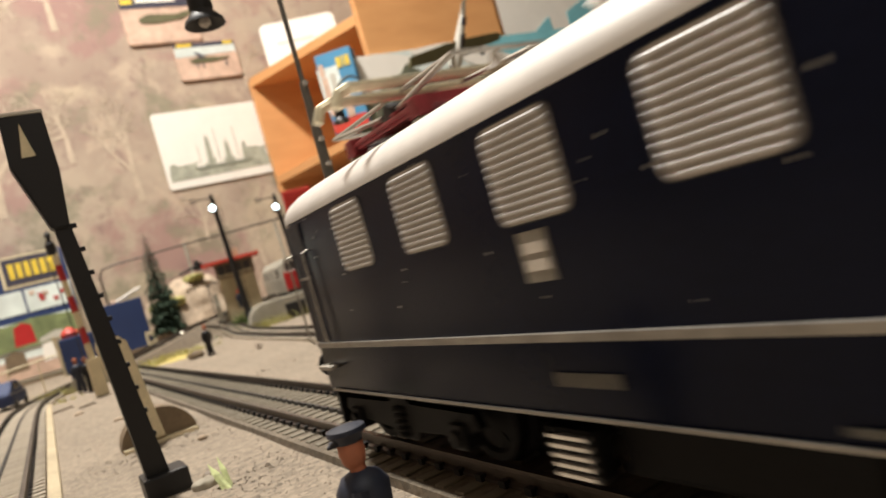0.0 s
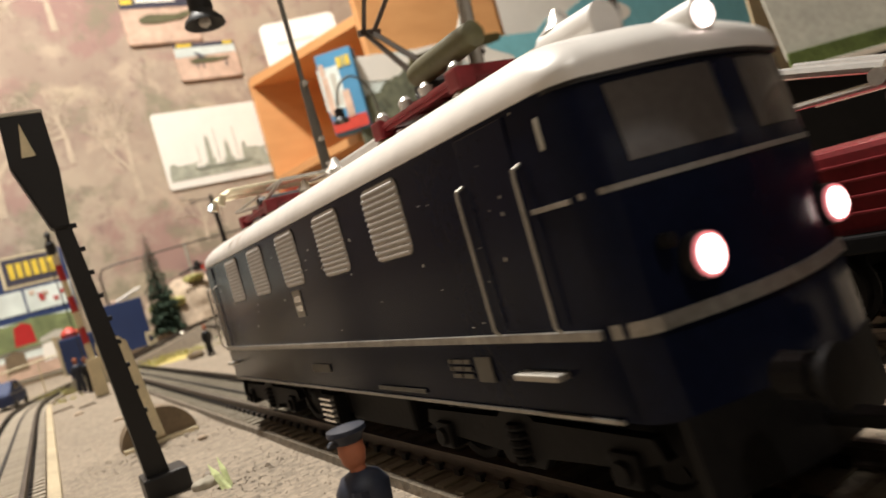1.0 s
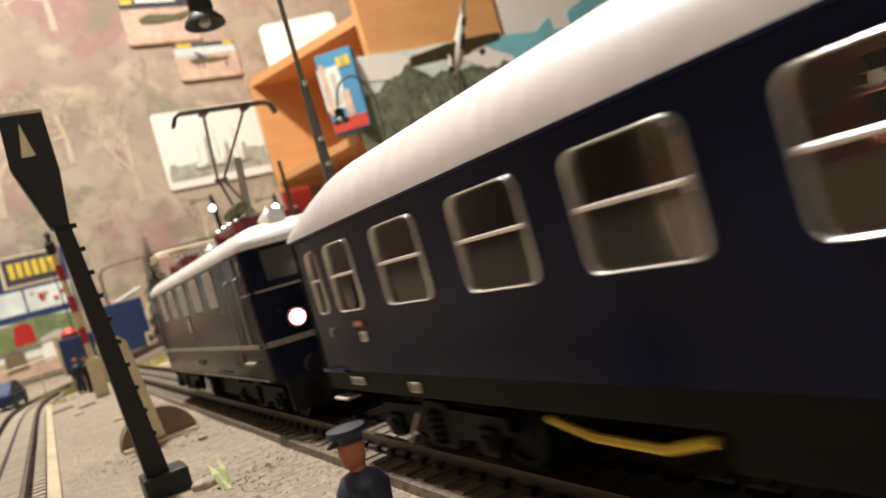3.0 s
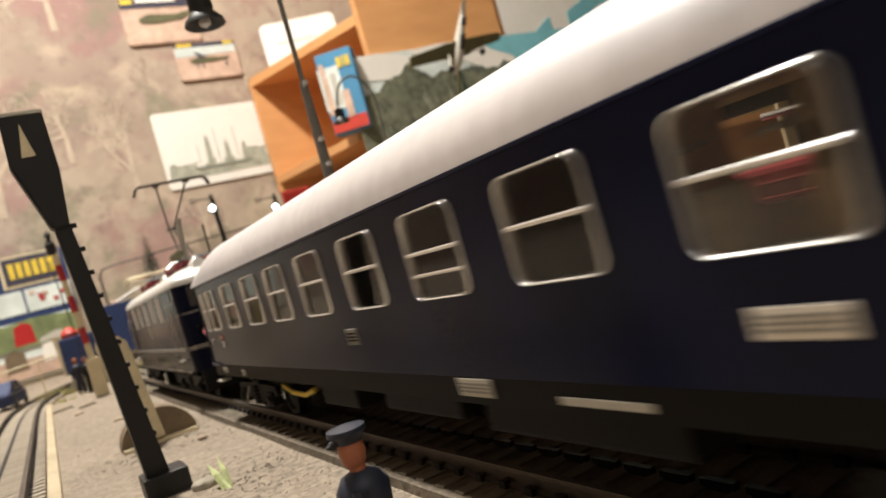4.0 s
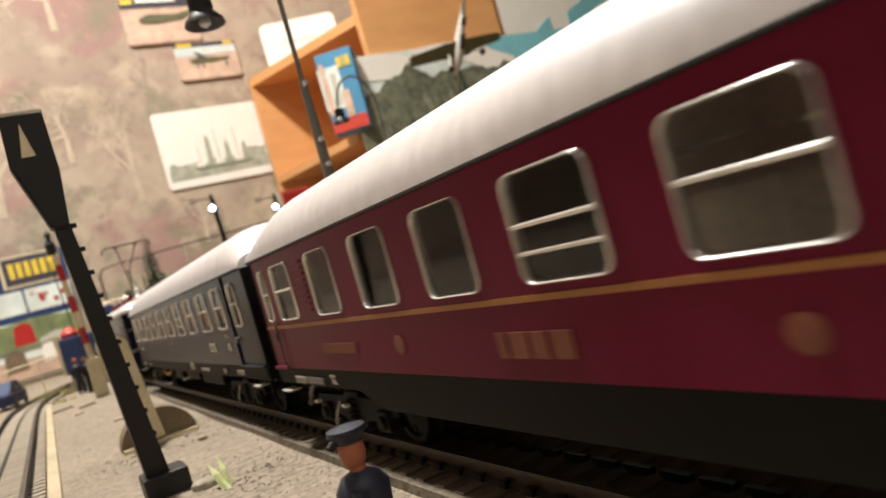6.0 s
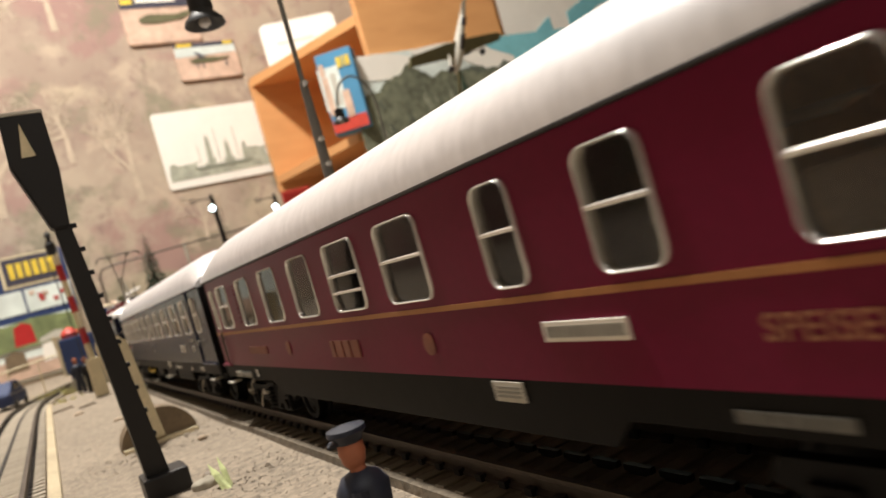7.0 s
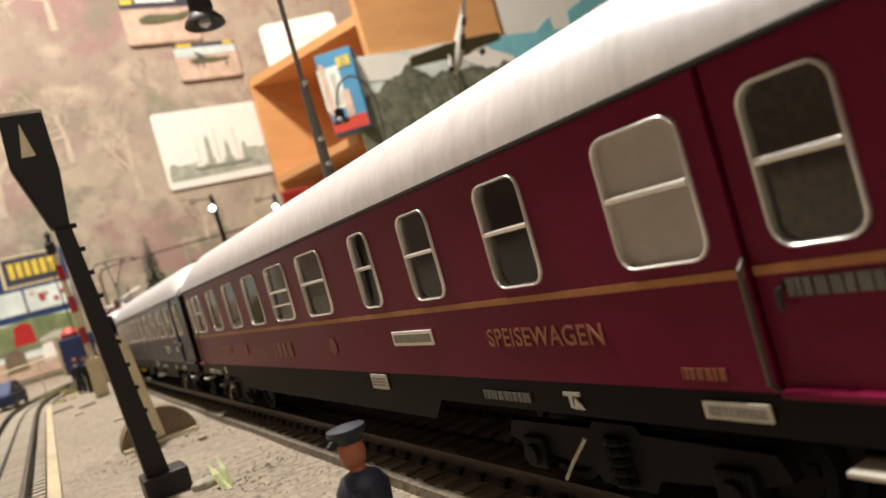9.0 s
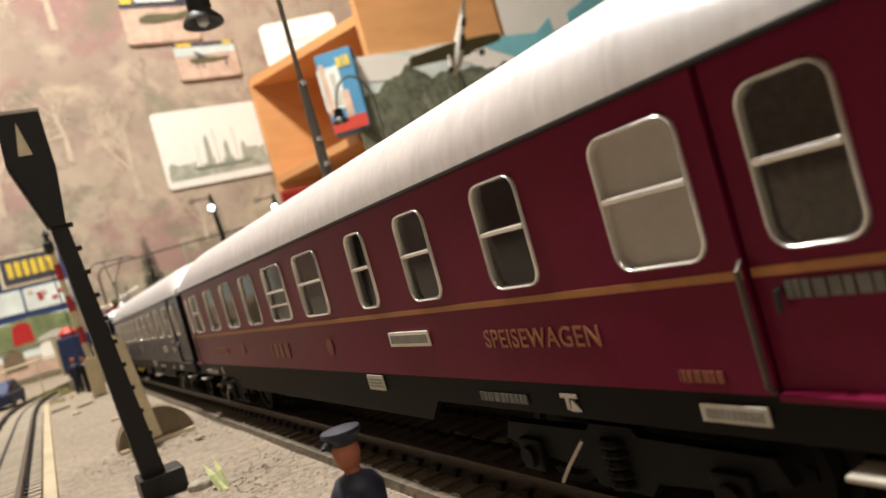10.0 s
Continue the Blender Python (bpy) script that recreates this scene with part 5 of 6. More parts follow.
def culvert():
    t = thing("stone_culvert", (165, 742, -4), "rounded pale grey stone culvert wall beside the rear track", "culvert", turn=-6)
    pts = [(-36, 0), (36, 0), (36, 22), (30, 26), (-20, 25), (-30, 21), (-35, 12)]
    bm = slab(pts, -9, 10, "y")
    bmesh.ops.bevel(bm, geom=list(bm.edges), offset=2.0, segments=3, affect="EDGES")
    part("wall", bm, GREYSTONE, t, "weathered grey stone", smooth=True)
    part("portal", box(4, 26, -9.6, -8, 1, 17, 0.8), BLACK, t, "dark opening")
    return t


culvert()


def rock_hill():
    bm = bmesh.new()
    bmesh.ops.create_icosphere(bm, subdivisions=5, radius=1)
    for v in bm.verts:
        n = noise.noise(v.co * 1.8) * 0.22 + noise.noise(v.co * 4.5) * 0.07 + noise.noise(v.co * 11) * 0.025
        v.co = Vector((v.co.x * 62, v.co.y * 50, v.co.z * 62)) * (1 + n)
    ob = part("rock_hill", bm, ROCK, None, smooth=True)
    ob.location = Vector((116, 962, 14)) * MM
    return tagged(ob, "pale plaster rock outcrop with mossy top", "rock")


rock_hill()
for i, (x, y, z, r) in enumerate(((84, 925, 50, 22), (126, 945, 74, 14))):
    pebble("moss_patch", x, y, z, r, 18, r * 0.42, SCRUB, "yellow-green moss cushion on the rock", "moss", i + 50)


def field_gun():
    t = thing("toy_field_gun", (132, 925, 84), "small dark toy field gun on the rock", "toy gun", turn=12)
    part("barrel", tube([(-26, 0, -3), (4, 0, 5)], 1.3, 8, r1=2.2), BLACK, t)
    part("trail", box(0, 16, -2, 2, 0, 3.4, 0.4), BLACK, t)
    for sy in (-4, 4):
        part("wheel", lathe([(5, sy - 0.6), (5, sy + 0.6), (1, sy + 0.8)], (0, 0, 2), "y", 16), BLACK, t)
    part("shield", box(-2, -1, -6, 6, 0, 10, 0.2), BLACK, t)
    return t


field_gun()


def blue_shed():
    t = thing("blue_box", (30, 905, -4), "plain dark blue cardboard box standing on the layout", "box", turn=-4)
    part("carton", box(-23, 23, -16, 16, 12, 70, 0.8), BLUEBOX, t, "dark blue carton")
    part("plinth", box(-24, 24, -17, 17, -2, 12.2, 0.4), BROWN, t)
    part("label", box(16.5, 27, -18.0, -16.9, 12, 28), CREAM, t, "small white label with a dark print")
    part("label_print", box(19, 24, -18.3, -17.9, 16, 24), DARKPRINT, t)
    part("rod", tube([(-4, 0, 71.5), (26, 0, 82)], 1.4, 8), WHITE, t, "thin white rod on top")
    part("rod_tip", tube([(-8, 0, 71), (-3, 0, 72)], 2.2, 8), PINKPRINT, t)
    return t


blue_shed()


def blue_wagon():
    t = thing("blue_wagon", (-24, 760, -3), "blue open wagon with cream stanchions", "wagon", turn=-8)
    part("tub", box(-17, 18, -30, 30, 10, 43, 1.5), BLUEBOX, t, "blue wagon body")
    part("chassis", box(-14, 14, -31, 31, 2, 10.2, 0.5), SOOT_SHADE, t)
    for y in (-27, -9, 9, 27):
        part("stanchion", tube([(-18.2, y, 9), (-18.8, y, 30), (-20.5, y, 47)], 1.3, 6), CREAM, t)
    part("load", lathe([(7, 42), (8, 47), (5, 51), (0.3, 53)], (-8, -12, 0), "z", 14), REDROOF, t, "red rounded load")
    return t


blue_wagon()


def buffer_stop():
    t = thing("buffer_stop", (-30, 640, -4.5), "pale grey concrete buffer stop", "buffer stop", turn=-8)
    pts = [(-16, 0), (30, 0), (30, 9), (18, 12), (-13, 11), (-16, 6)]
    bm = slab(pts, -8, 12, "y")
    bmesh.ops.bevel(bm, geom=list(bm.edges), offset=1.2, segments=2, affect="EDGES")
    part("block", bm, GREYSTONE, t)
    return t


buffer_stop()


def blue_car():
    t = thing("toy_car", (-92, 700, -4.4), "dark blue toy car with a pale roof rack beside the track", "toy car", turn=78)
    pts = [(-24, 3), (24, 3), (25, 12), (12, 14), (6, 22), (-14, 22), (-22, 14), (-25, 12)]
    bm = slab(pts, -9, 9, "y")
    bmesh.ops.bevel(bm, geom=list(bm.edges), offset=1.0, segments=2, affect="EDGES")
    part("body", bm, BLUEBOX, t)
    part("window", box(-12, 5, -9.3, 9.3, 15, 20.5, 0.5), SMOKED, t)
    part("trim", box(-24, 24, -9.5, 9.5, 11.4, 12.2), NICKEL, t)
    for x in (-15, 15):
        for y in (-9, 9):
            part("wheel", lathe([(3.6, y - 1), (3.6, y + 1), (1, y + 1.2)], (x, 0, 3.6), "y", 14), BLACK, t)
    return t


blue_car()
part_rail = thing("wire_railing", (-70, 760, -4), "thin cream wire railing on the layout edge", "railing")
part("top_rail", tube([(-50, -20, 0), (-50, -20, 22), (-40, -18, 28), (20, 0, 32), (34, 4, 26), (36, 5, 0)], 0.9, 6), CREAM, part_rail)
for yy in (-20, 5):
    part("upright", tube([(yy, -6, 0), (yy, -6, 30)], 0.7, 6), CREAM, part_rail)


def wall_rail():
    t = thing("wall_pipe", (0, 1130, 0), "thin grey bent pipe rail running along the wall", "pipe rail")
    part("pipe", tube([(38, 0, 20), (36, 0, 118), (42, 0, 128), (55, 0, 131), (160, 0, 137), (310, 0, 143), (520, 0, 150)], 1.6, 8), STEEL, t, smooth=True)
    for x, z in ((163, 137), (312, 143)):
        part("support", tube([(x + 2, 0, 12), (x, 0, z)], 2.4, 8), GREYSTONE, t)
    return t


wall_rail()

# small lit lamps near the yard throat
for x, y, z in ((71, 800, 16),):
    t = thing("yard_lamp", (x, y, -4), "small yard lamp with a glowing white lens", "lamp")
    part("post", tube([(0, 0, 0), (0, 0, z)], 1.2, 6), BLACK, t)
    part("lens", lathe([(0.4, z), (1.6, z + 0.8), (1.6, z + 2.2), (0.4, z + 3)], (0, 0, 0), "z", 12), glow("yard_lens", (1, 0.9, 0.72), 3.0), t)


def bonnet_loco():
    t = thing("maroon_locomotive", (58, -80, 0), "maroon bonnet locomotive with grey pantograph on the rear track", "locomotive")
    part("bonnet", box(-13.5, 13.5, 92, 160, 15, 28, 1.0), DARKRED, t, "low maroon bonnet")
    for z in (18, 20.4, 22.8, 25.2):
        part("rib", box(-13.8, -13.3, 92.5, 159.5, z, z + 0.45, 0.1), DARKRED, t)
    part("running_board", box(-15, 15, 20, 164, 12.4, 15.1, 0.4), SOOT_SHADE, t)
    part("cab", box(-15.5, 15.5, 20, 92, 14, 40, 1.2), DARKRED, t, "maroon cab")
    part("cab_window", box(-15.8, -15.3, 76, 88, 29, 37, 0.3), SMOKED, t)
    part("roof", box(-16, 16, 18, 94, 40, 43.5, 1.5), LOCO_ROOF, t, "pale grey roof")
    part("cylinder", lathe([(4.2, 104), (4.4, 106), (4.4, 118), (3.4, 120)], (-4, 0, 31), "y", 16), BLACK, t, "dark compressor", smooth=True)
    part("valve_box", box(-9, -1, 121, 131, 28, 34, 0.8), BLACK, t)
    bm = bmesh.new()
    p = part("pantograph", box(-9, 9, 96, 126, 42, 43.2, 0.3), NICKEL, t, "folded grey pantograph")
    for sx in (-8, 8):
        part("arm", tube([(sx, 152, 43.2), (sx, 141, 40.4), (sx, 130, 37.4)], 0.95, 8), FRAME_METAL, p)
        part("arm", tube([(sx, 150, 36.0), (sx, 130, 35.2)], 0.6, 8), FRAME_METAL, p)
        part("joint", lathe([(1.3, sx - 1.2), (1.5, sx), (1.3, sx + 1.2)], (0, 131, 36.3), "x", 12), NICKEL, p, "round pivot joint", smooth=True)
        part("support", tube([(sx, 108, 28), (sx, 112, 42.5)], 0.9, 6), BLACK, p)
    for y in (34, 60, 110, 146):
        wheelset(t, y, 6.0)
    return t


bonnet_loco()


SHEET = material("pale_sheet_roof", (0.36, 0.345, 0.29), 0.8, scale=40, vary=0.2, fine=200)


def canopy():
    t = thing("platform_shelter", (480, 330, -4), "long grey-roofed shelter with green edge at the layout's side", "shelter", turn=-30)
    part("roof", slab([(-60, 92), (-34, 205), (-30, 205), (-56, 92)], -20, 260, "x"), SHEET, t, "pitched pale grey sheet roof")
    part("fascia", box(-21, 261, -62, -60, 84, 96.5, 0.4), MOSS, t, "green fascia board")
    part("edge", box(-21, 261, -63, -62, 80, 84.5, 0.4), WHITE, t)
    for x in (160, 250):
        part("post", box(x - 3, x + 3, -58, -52, -1, 93, 0.5), STUCCO, t)
    part("back", box(-20, 260, -28, -24, -1, 204), STUCCO, t)
    # Added black sheet that paints the shaded interior below the fascia.
    part("shade_panel", box(-19, 259, -46, -42, -1, 82), SOOT_SHADE, t, "black panel standing in for shade under the edge")
    return t


canopy()

# ---- things on the wall and the shelf ----


def card(name, x0, x1, z0, z1, y, mat, label, category, tilt=0.0, thick=3.0):
    t = thing(name, ((x0 + x1) / 2, y, (z0 + z1) / 2), label, category)
    t.rotation_euler = (0, radians(tilt), 0)
    w, h = (x1 - x0) / 2, (z1 - z0) / 2
    bm = slab(rrect(-w, w, -h, h, 6), -thick, 0, "y")
    part("sheet", bm, mat, t)
    return t, w, h


SEAPRINT = material("grey_green_ink", (0.22, 0.225, 0.17), 0.8, scale=60, vary=0.4, fine=200)
HILLMID = material("mid_grey_green_print", (0.21, 0.215, 0.15), 0.9, scale=40, vary=0.4, fine=150)
HILLDARK = material("shaded_rock_print", (0.085, 0.092, 0.065), 0.9, scale=40, vary=0.4, fine=150)
HILLPRINT = material("washed_grey_green_print", (0.38, 0.38, 0.30), 0.8, scale=40, vary=0.35, fine=150)
DARKGREEN = material("dark_grey_green_print", (0.11, 0.12, 0.09), 0.8, scale=40, vary=0.4, fine=150)


def ship_picture():
    t, w, h = card("ship_picture", 200, 398, 252, 393, 1303.5, WHITE, "white print of sailing ships on grey-green water pinned to the wall", "picture")
    part("sea", slab([(-w + 6, -h + 14), (w - 6, -h + 16), (w - 5, -h + 34), (20, -h + 30), (-40, -h + 34), (-w + 6, -h + 30)], -3.6, -2.9, "y"), HILLPRINT, t, "grey-green water")
    pts = [(-w + 8, -h + 29)] + [(-w + 8 + k * (2 * w - 16) / 24, -h + 42 + 12 * noise.noise((k * 0.5, 0, 3)) + (14 if k > 18 else 0)) for k in range(25)] + [(w - 8, -h + 30)]
    part("far_shore", slab(pts, -3.4, -2.8, "y"), HILLPRINT, t, "pale grey-green shore")
    for k, (x, hh) in enumerate(((-34, 48), (-14, 66), (2, 74), (20, 52), (38, 72), (52, 44))):
        part("mast", slab([(x - 0.7, -h + 26), (x + 0.7, -h + 26), (x + 0.4, -h + 26 + hh), (x - 0.4, -h + 26 + hh)], -4.2, -3.5, "y"), SEAPRINT, t)
        part("sail", slab([(x - 8, -h + 32), (x + 7, -h + 32), (x + 3, -h + 22 + hh), (x - 3, -h + 20 + hh)], -3.9, -3.3, "y"), HILLPRINT if k % 2 else WHITE, t)
    part("hull", slab([(-42, -h + 27), (58, -h + 27), (64, -h + 34), (-48, -h + 33)], -4.3, -3.5, "y"), SEAPRINT, t)
    return t


ship_picture()


def aircraft_card():
    t, w, h = card("model_kit_card", 272, 387, 447, 517, 1303.5, PINKPRINT, "box-art card of a parked aircraft on a pale salmon ground", "picture", thick=5.0)
    part("band", slab([(-w + 1, h - 9), (w - 1, h - 9), (w - 1, h - 1), (-w + 1, h - 1)], -5.8, -4.9, "y"), DARKPRINT, t, "dark title band")
    part("title_print", slab([(-w + 6, h - 8), (-w + 34, h - 8), (-w + 34, h - 2), (-w + 6, h - 2)], -6.3, -5.6, "y"), YELLOW, t, "yellow title bar")
    part("title_print", slab([(w - 22, h - 8), (w - 4, h - 8), (w - 4, h - 2), (w - 22, h - 2)], -6.3, -5.6, "y"), YELLOW, t, "yellow title bar")
    part("sky", slab([(-w + 1, 8), (w - 1, 12), (w - 1, h - 9.2), (-w + 1, h - 9.2)], -5.7, -4.8, "y"), SKYPRINT, t)
    part("fuselage", slab([(-34, 1), (-10, 7), (24, 3), (40, 4), (40, 0), (10, -5), (-28, -5)], -6.4, -5.5, "y"), OLIVE, t, "printed aircraft")
    for x in (-22, -12, 32):
        part("undercarriage", slab([(x, -14), (x + 3, -14), (x + 2, -3), (x, -3)], -6.3, -5.5, "y"), DARKPRINT, t)
    part("wing", slab([(-14, 3), (-22, 16), (-18, 16), (0, 4)], -6.5, -5.6, "y"), DARKPRINT, t)
    return t


def aeroplane_card():
    t, w, h = card("model_kit_card", 200, 330, 521, 610, 1303.5, PINKPRINT, "box-art card of a camouflaged aircraft on a salmon ground", "picture", thick=5.0)
    part("band", slab([(-w + 1, h - 22), (w - 1, h - 22), (w - 1, h - 1), (-w + 1, h - 1)], -5.8, -4.9, "y"), DARKPRINT, t, "dark title band")
    part("title_print", slab([(-w + 4, h - 14), (-w + 24, h - 14), (-w + 24, h - 5), (-w + 4, h - 5)], -6.3, -5.6, "y"), YELLOW, t, "yellow title bar")
    part("title_print", slab([(-w + 30, h - 12), (w - 30, h - 12), (w - 30, h - 6), (-w + 30, h - 6)], -6.3, -5.6, "y"), WHITE, t, "white title bar")
    part("fuselage", slab([(-38, 2), (-20, 10), (30, 8), (56, 14), (60, 8), (40, -2), (-10, -8), (-34, -6)], -6.4, -5.5, "y"), OLIVE, t, "printed camouflaged aircraft")
    part("ground_print", slab([(-w + 2, -h + 2), (w - 2, -h + 2), (w - 2, -18), (-w + 2, -22)], -5.6, -4.8, "y"), PINKPRINT, t)
    return t


aircraft_card()
aeroplane_card()


def shelf_unit():
    t = thing("wooden_shelf", (0, 0, 0), "orange-brown wooden wall shelf with open compartments", "shelf")
    part("end_panel", box(388, 660, 1272, 1288, 205, 425, 1.0), WOOD, t, "upright orange wooden panel")
    part("end_panel", box(492, 770, 985, 1001, 352, 486, 1.0), WOOD, t, "upright orange wooden panel")
    # boards run from the wall towards the room
    for z, th in ((412, 16), (222, 14)):
        part("board", slab([(388, 1272), (660, 1272), (780, 1001), (494 if z > 300 else 440, 1001)], z, z + th, "z"), WOOD, t, "horizontal wooden board")
    part("back_board", slab([(656, 1272), (664, 1272), (790, 1001), (780, 1001)], 205, 480, "z"), WOOD, t, "brown back board")
    part("bracket", box(470, 486, 1288, 1303, 215, 420), WOOD, t)
    return t


shelf_unit()


def paper_sheet():
    t = thing("paper_sheet", (470, 1262, 429), "cream sheet of paper propped on top of the shelf", "paper", turn=-20)
    bm = slab(rrect(-38, 110, 0, 105, 12), -1, 0, "y")
    s = part("sheet", bm, WHITE, t)
    s.rotation_euler = (radians(-8), 0, 0)
    part("rule", box(-10, 60, -1.6, -0.9, 60, 61.5), GREYPRINT, s)
    return t


paper_sheet()


def kit_box():
    t = thing("model_kit_box", (395, 1000, 236), "bright blue model kit box with figures on its side", "box", turn=-38)
    part("carton", box(8, 66, 0, 30, 0, 128, 0.8), BRIGHTBLUE, t, "bright blue carton")
    part("print_panel", box(6, 40, -0.8, 0.4, 38, 105), SKYPRINT, t, "pale figures printed on the side")
    for x, z, w, h, m in ((10, 30, 10, 60, PINKPRINT), (24, 44, 9, 50, PLATE), (36, 20, 12, 44, PINKPRINT)):
        part("printed_shape", box(x, x + w, -1.4, -0.6, z, z + h), m, t)
    part("printed_shape", box(9, 65, -1.4, -0.6, 2, 22), REDROOF, t, "red printed band")
    part("printed_shape", box(10, 18, -1.4, -0.6, 92, 112), PINKPRINT, t)
    for k, (x, w) in enumerate(((40, 7), (49, 3), (54, 7))):
        part("title_print", box(x, x + w, -1.6, -0.6, 100, 116), YELLOW, t)
    return t


kit_box()


def mountain_panel():
    t = thing("mountain_backdrop", (0, 984, 0), "printed panorama board with pale sky and grey-green mountains", "picture board")
    part("sky", slab([(440, 120), (1040, 120), (1040, 358), (790, 358), (440, 350)], -6, 0, "y"), SKYPRINT, t, "pale cloudy sky print")
    part("border", slab([(800, 250), (1040, 250), (1040, 362), (700, 359), (730, 338), (775, 322)], -7.2, -5.6, "y"), TEAL, t, "turquoise border")
    rnd = random.Random(7)

    def ridge(x0, x1, z0, peaks, y0, y1, mat, name, seed, rough=9):
        pts = [(x0, z0)]
        n = 60
        for k in range(n + 1):
            x = x0 + (x1 - x0) * k / n
            h = max(0.0, max(hh - abs(x - px) * sl for px, hh, sl in peaks))
            pts.append((x, z0 + h + rough * noise.noise((x * 0.05, seed, 0)) + 0.4 * rough * noise.noise((x * 0.16, seed, 4))))
        pts.append((x1, z0))
        return part(name, slab(pts, y0, y1, "y"), mat, t, "printed mountain ridge")
    ridge(600, 930, 150, ((680, 162, 0.15), (760, 160, 0.12), (850, 150, 0.3)), -8.5, -6.6, DARKGREEN, "far_ridge", 3)
    ridge(436, 760, 120, ((549, 206, 0.55), (500, 184, 0.8), (465, 158, 1.4), (625, 188, 0.14), (720, 182, 0.2)), -12, -8.6, HILL, "near_ridge", 8, 9)
    for k in range(34):
        x = rnd.uniform(470, 740)
        z = rnd.uniform(170, 292)
        s = rnd.uniform(5, 13)
        part("rock_face", slab([(x, z), (x + s * 0.8, z - s * 2.2), (x + s * 0.2, z - s * 2.6), (x - s * 0.5, z - s)], -12.8, -11.8, "y"), HILLDARK if k % 2 else HILLMID, t)
    part("printed_fir", slab([(628, 170), (676, 170), (664, 210), (656, 262), (648, 306), (640, 258), (634, 206)], -13.2, -11.9, "y"), PINE, t, "printed green fir")
    for x, z, w, h in ((500, 330, 60, 22), (760, 322, 90, 26), (640, 344, 70, 14)):
        part("cloud", slab([(x + w * math.cos(a) * (1 + 0.2 * math.sin(3 * a)), z + h * math.sin(a)) for a in (6.283 * j / 20 for j in range(20))], -6.9, -5.8, "y"), WHITE, t, "white printed cloud")
    return t


mountain_panel()


def wall_poster():
    t = thing("wall_poster", (0, 1110, 0), "white poster with turquoise fields standing on the shelf", "poster")
    part("sheet", slab([(880, 120), (2260, 120), (2260, 640), (860, 640)], -4, 0, "y"), WHITE, t)
    part("field", slab([(872, 345), (1008, 434), (1016, 366), (1020, 300), (872, 300)], -5, -3.8, "y"), TEAL, t, "turquoise field")
    part("field", slab([(1070, 120), (2250, 120), (2250, 560), (1800, 600), (1240, 520), (1062, 440)], -5, -3.8, "y"), TEAL, t, "turquoise field")
    hills = [(1100, 121)] + [(1100 + 23 * k, 190 + 90 * abs(noise.noise((k * 0.17, 2, 0))) + 150 * max(0, math.sin((k - 10) / 40 * math.pi)) + 10 * noise.noise((k * 0.9, 5, 0))) for k in range(50)] + [(2227, 121)]
    part("printed_hillside", slab(hills, -6.2, -4.8, "y"), HILLPRINT, t, "grey-green printed hills")
    part("printed_slope", slab([(1500, 121), (2200, 121), (2150, 210), (1900, 280), (1650, 200)], -7.2, -6.0, "y"), GREENPRINT, t, "green printed slope")
    part("cloud", slab([(1200 + 60 * math.cos(a), 430 + 24 * math.sin(a)) for a in (6.283 * j / 20 for j in range(20))], -5.8, -4.6, "y"), WHITE, t)
    return t


wall_poster()
side_board = thing("sideboard", (0, 0, 0), "brown wooden cabinet that carries the poster and panorama board", "cabinet")
part("carcase", box(500, 2270, 1010, 1300, -1000, 118, 3), WOOD, side_board)
part("top", box(446, 2280, 960, 1302, 100, 119.5, 2), WOOD, side_board)


def model_aeroplane():
    t = thing("model_aeroplane", (530, 800, 286), "olive model monoplane with pale fuselage diving nose-down on a stand", "model aeroplane")
    f = part("fuselage", lathe([(0.5, -34), (4, -30), (7.5, -20), (8.5, -4), (7.5, 14), (5, 40), (2.6, 70), (0.8, 92)], (0, 0, 0), "z", 16), PLATE, t, "pale fuselage", smooth=True)
    part("marking", slab([(-4, 34), (4, 34), (3, 46), (-3, 46)], -6.4, -5.0, "y"), DARKPRINT, f)
    w = slab([(-86, -12), (-20, -9), (20, -5), (76, 4), (80, 11), (74, 15), (20, 14), (-20, 11), (-82, 2)], -3, 3, "y")
    bmesh.ops.bevel(w, geom=list(w.edges), offset=1.2, segments=2, affect="EDGES")
    part("wing", w, OLIVE, t, "olive wing")
    part("tailplane", slab([(2, 72), (54, 76), (52, 88), (4, 84)], -1.4, 1.4, "y"), OLIVE, t, "olive tailplane")
    part("canopy", box(-3.5, 3.5, -10, -5, 0, 22, 1.5), SMOKED, f)
    f.rotation_euler = (0, radians(21), 0)
    for x, z in ((-28, -22), (30, -6)):
        leg = part("undercarriage_leg", tube([(x * 0.7, -3, -4), (x, -14, z)], 1.6, 6), PLATE, t)
        part("wheel", lathe([(4.6, x - 2), (4.8, x), (4.6, x + 2)], (0, -15, z - 2), "x", 14), BLACK, leg)
    part("stand", tube([(8, 72, -306), (0, 4, -6)], 2.4, 6), OLIVE, t, "thin dark stand")
    t.rotation_euler = (radians(14), radians(-3), 0)
    return t


model_aeroplane()


def red_board():
    t = thing("red_building_kit", (198, 690, 12), "bright red plastic wall panel of a model building", "panel", turn=-10)
    part("panel", box(-14, 16, -2, 3, 84, 114, 0.6), REDROOF, t)
    for k in range(5):
        part("groove", box(-13, 15, -2.5, -1.8, 87 + k * 5.2, 89 + k * 5.2), RED_ENAMEL, t)
    part("post", box(-2, 2, -1, 3, -16, 85), BLACK, t)
    return t


red_board()


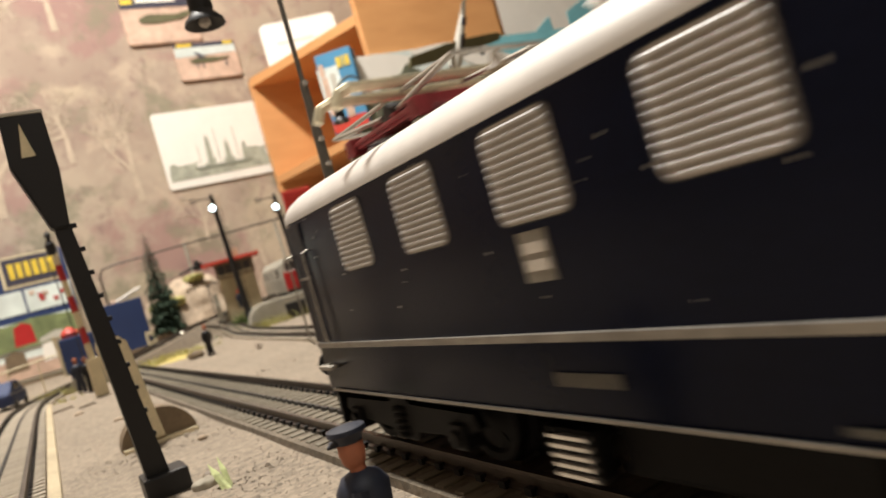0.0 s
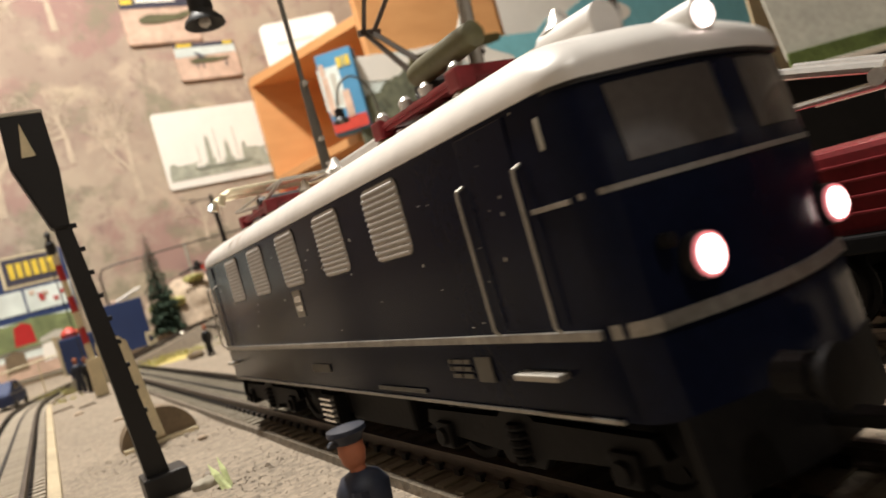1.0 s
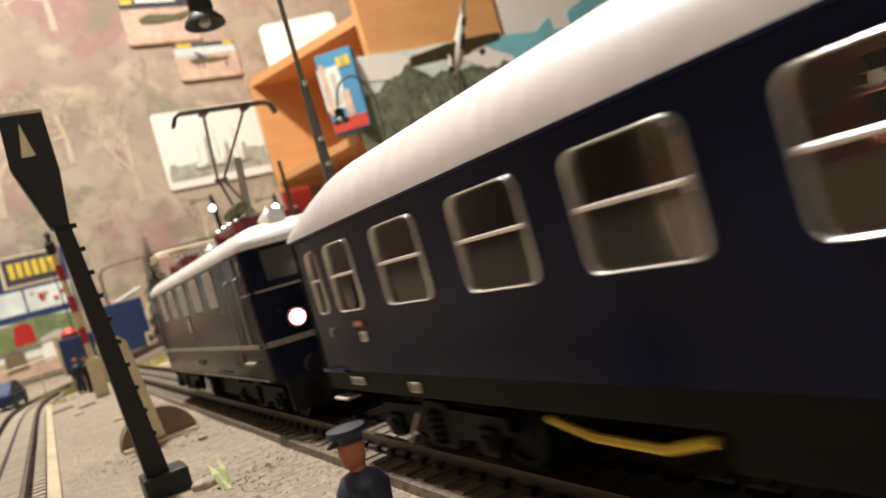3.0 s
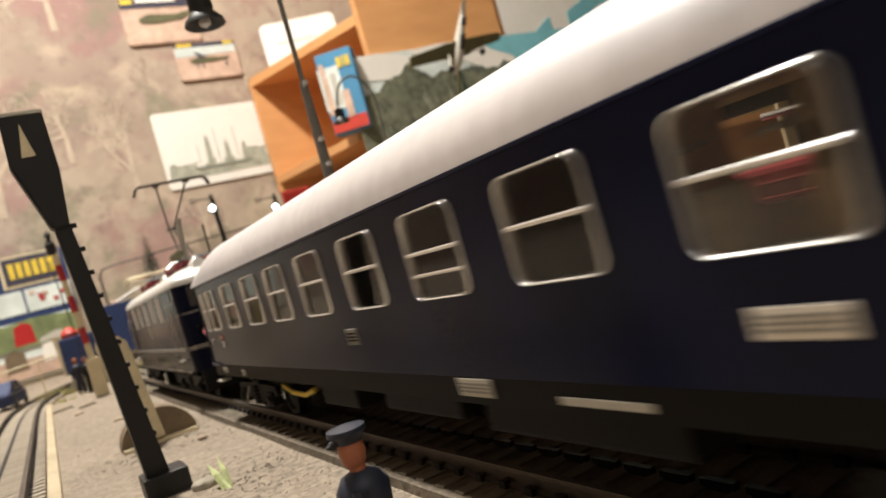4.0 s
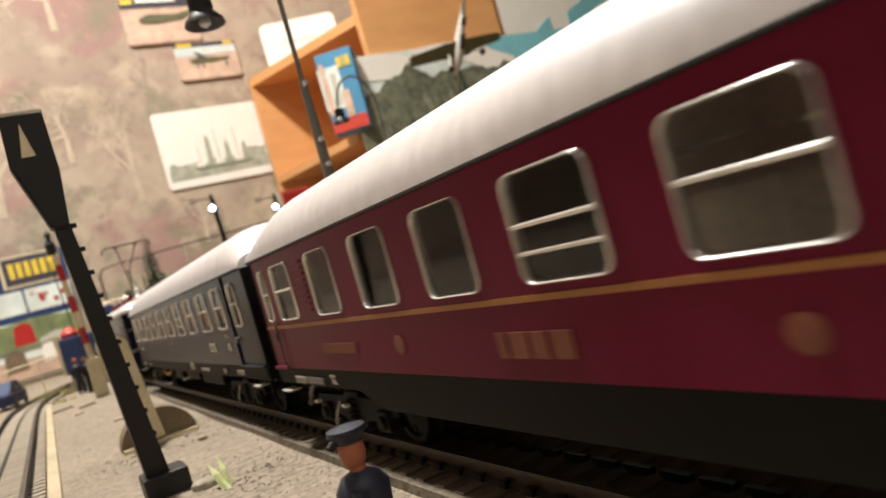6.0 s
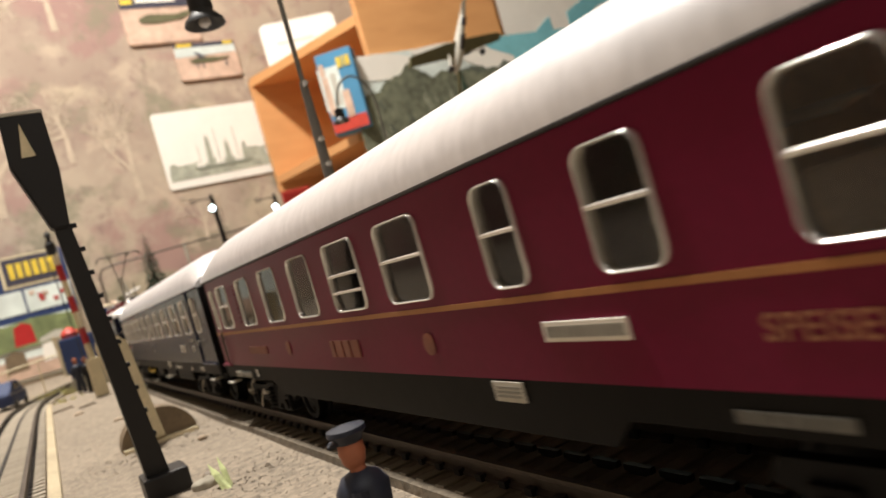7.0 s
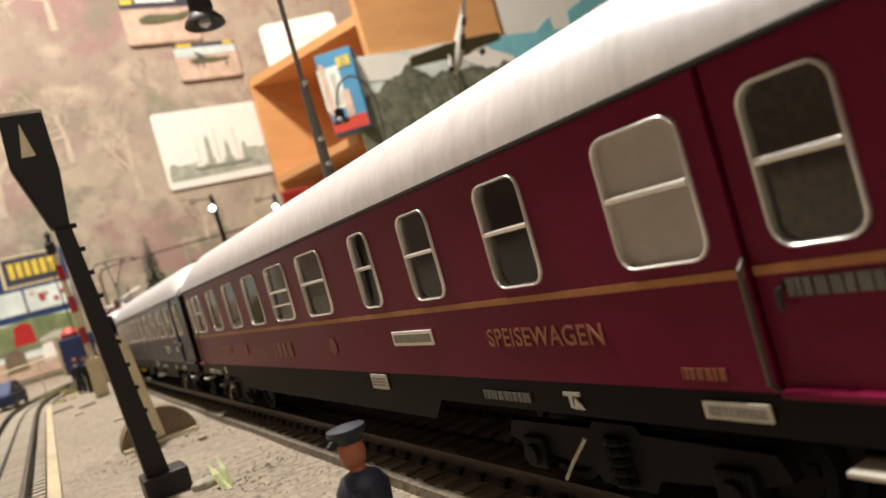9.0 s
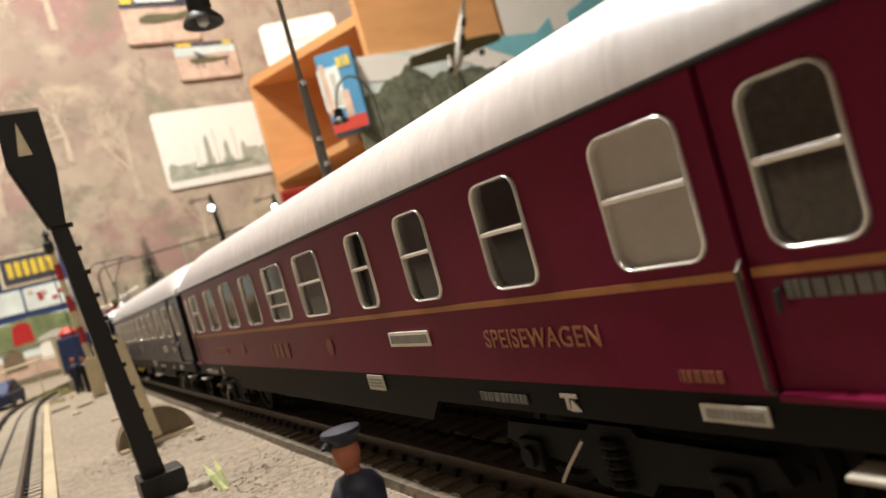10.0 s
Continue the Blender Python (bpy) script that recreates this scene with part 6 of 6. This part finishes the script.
def kit_stack():
    t = thing("kit_boxes", (0, 0, 0), "stacked building-kit boxes with a yellow logo band and village pictures", "boxes")
    part("carton", box(-330, 2, 1200, 1290, 88, 184, 1.0), BLUEBOX, t, "dark blue carton")
    part("logo_field", box(-80, -8, 1198.5, 1200.4, 141, 181), DARKPRINT, t, "black field with yellow logo bars")
    part("logo_rim", box(-84, -4, 1199.2, 1200.6, 137, 184), CREAM, t)
    rnd = random.Random(3)
    for k in range(6):
        x = -73 + k * 10.4
        part("logo_bar", box(x, x + 7.4, 1197.6, 1198.8, 150, 173, 0.5), YELLOW, t)
    for x0, x1, m in ((-330, -64, SKYPRINT), (-61, 0, SKYPRINT)):
        part("picture_field", box(x0, x1, 1198.8, 1200.4, 98, 132), m, t)
    for k in range(7):
        x, z = rnd.uniform(-56, -8), rnd.uniform(106, 126)
        part("printed_flower", box(x, x + 7, 1197.8, 1199.2, z, z + 5), PINKPRINT if k % 2 else RED_ENAMEL, t)
    part("lower_carton", box(-340, 0, 1195, 1288, 0, 87, 1.0), SKYPRINT, t, "carton with a printed village")
    for x0, x1, z0, z1, m in ((-330, -5, 4, 30, PINKPRINT), (-120, -4, 48, 84, GREENPRINT), (-90, -62, 52, 80, RED_ENAMEL), (-60, -30, 22, 48, WHITE), (-28, -6, 10, 34, PINKPRINT), (-110, -80, 16, 42, BROWN), (-60, -10, 50, 58, PLATE)):
        part("printed_house", slab([(x0, z0), (x1, z0 + 1), (x1 - 2, z1), ((x0 + x1) / 2, z1 + 5), (x0 + 3, z1 - 1)], 1193 - (x1 - x0) * 0 - z0 * 0.02, 1195.4, "y"), m, t)
    part("plinth", box(-340, 0, 1190, 1290, -5, 0.2), BROWN, t)
    return t


kit_stack()

# ---- pale trees printed on the wallpaper ----
TREEPRINT = material("pale_tree_print", (0.50, 0.40, 0.30), 0.9, scale=60, vary=0.2, fine=200)


def printed_tree(x, z, h, seed, mat):
    rnd = random.Random(seed)
    bm = bmesh.new()
    count = [0]

    def limb(p, a, l, w, depth):
        q = (p[0] + math.cos(a) * l, p[1] + math.sin(a) * l)
        nx, nz = -math.sin(a), math.cos(a)
        count[0] += 1
        y = 1303.5 - count[0] * 0.002
        vs = [bm.verts.new(c) for c in ((p[0] + nx * w, y, p[1] + nz * w), (p[0] - nx * w, y, p[1] - nz * w), (q[0] - nx * w * 0.6, y, q[1] - nz * w * 0.6), (q[0] + nx * w * 0.6, y, q[1] + nz * w * 0.6))]
        bm.faces.new(vs)
        if depth:
            for _ in range(rnd.choice((2, 3, 3))):
                limb(q, a + rnd.gauss(0, 0.5), l * rnd.uniform(0.55, 0.85), w * 0.58, depth - 1)
    limb((x, z), math.pi / 2 + rnd.gauss(0, 0.08), h * 0.32, h * 0.035, 5)
    return tagged(part("tree_print", bm, mat, wall_north, "faded tree printed on the wallpaper"), kind="stuff")


for i, (x, z, h) in enumerate(((150, 245, 170), (60, 330, 150), (-60, 260, 200), (330, 80, 120), (480, 330, 140), (90, 560, 170), (390, 420, 90), (-30, 480, 180), (240, 150, 110))):
    printed_tree(x, z, h, i + 3, TREEPRINT)


def travel(t):
    for (t0, a), (t1, b) in zip(TRAVEL, TRAVEL[1:]):
        if t <= t1:
            return a + (b - a) * (t - t0) / (t1 - t0)
    return 0.0


def motions():
    # the coaches close up on the slowing locomotive until the couplings pull taut
    slack = {0: 3.5, 0.5: 3.5, 1.0: 3.5, 1.25: 3.5, 1.5: 4.9, 1.75: 3.6, 2.0: 2.0, 2.5: 0.3}
    walk(loco, [(t, pose(0, (507.2 + s) * MM, 0)) for t, s in TRAVEL])
    for ob, y0 in ((blue, 243.4), (dining, 17.2)):
        walk(ob, [(t, pose(0, (y0 + s + slack.get(t, 0.0)) * MM, 0)) for t, s in TRAVEL])
    steps = [k / 15 for k in range(151)]
    for w, y, r in WHEELS:
        walk(w, [(t, pose(0, y * MM, r * MM, -math.degrees(travel(t) / r))) for t in steps])


motions()
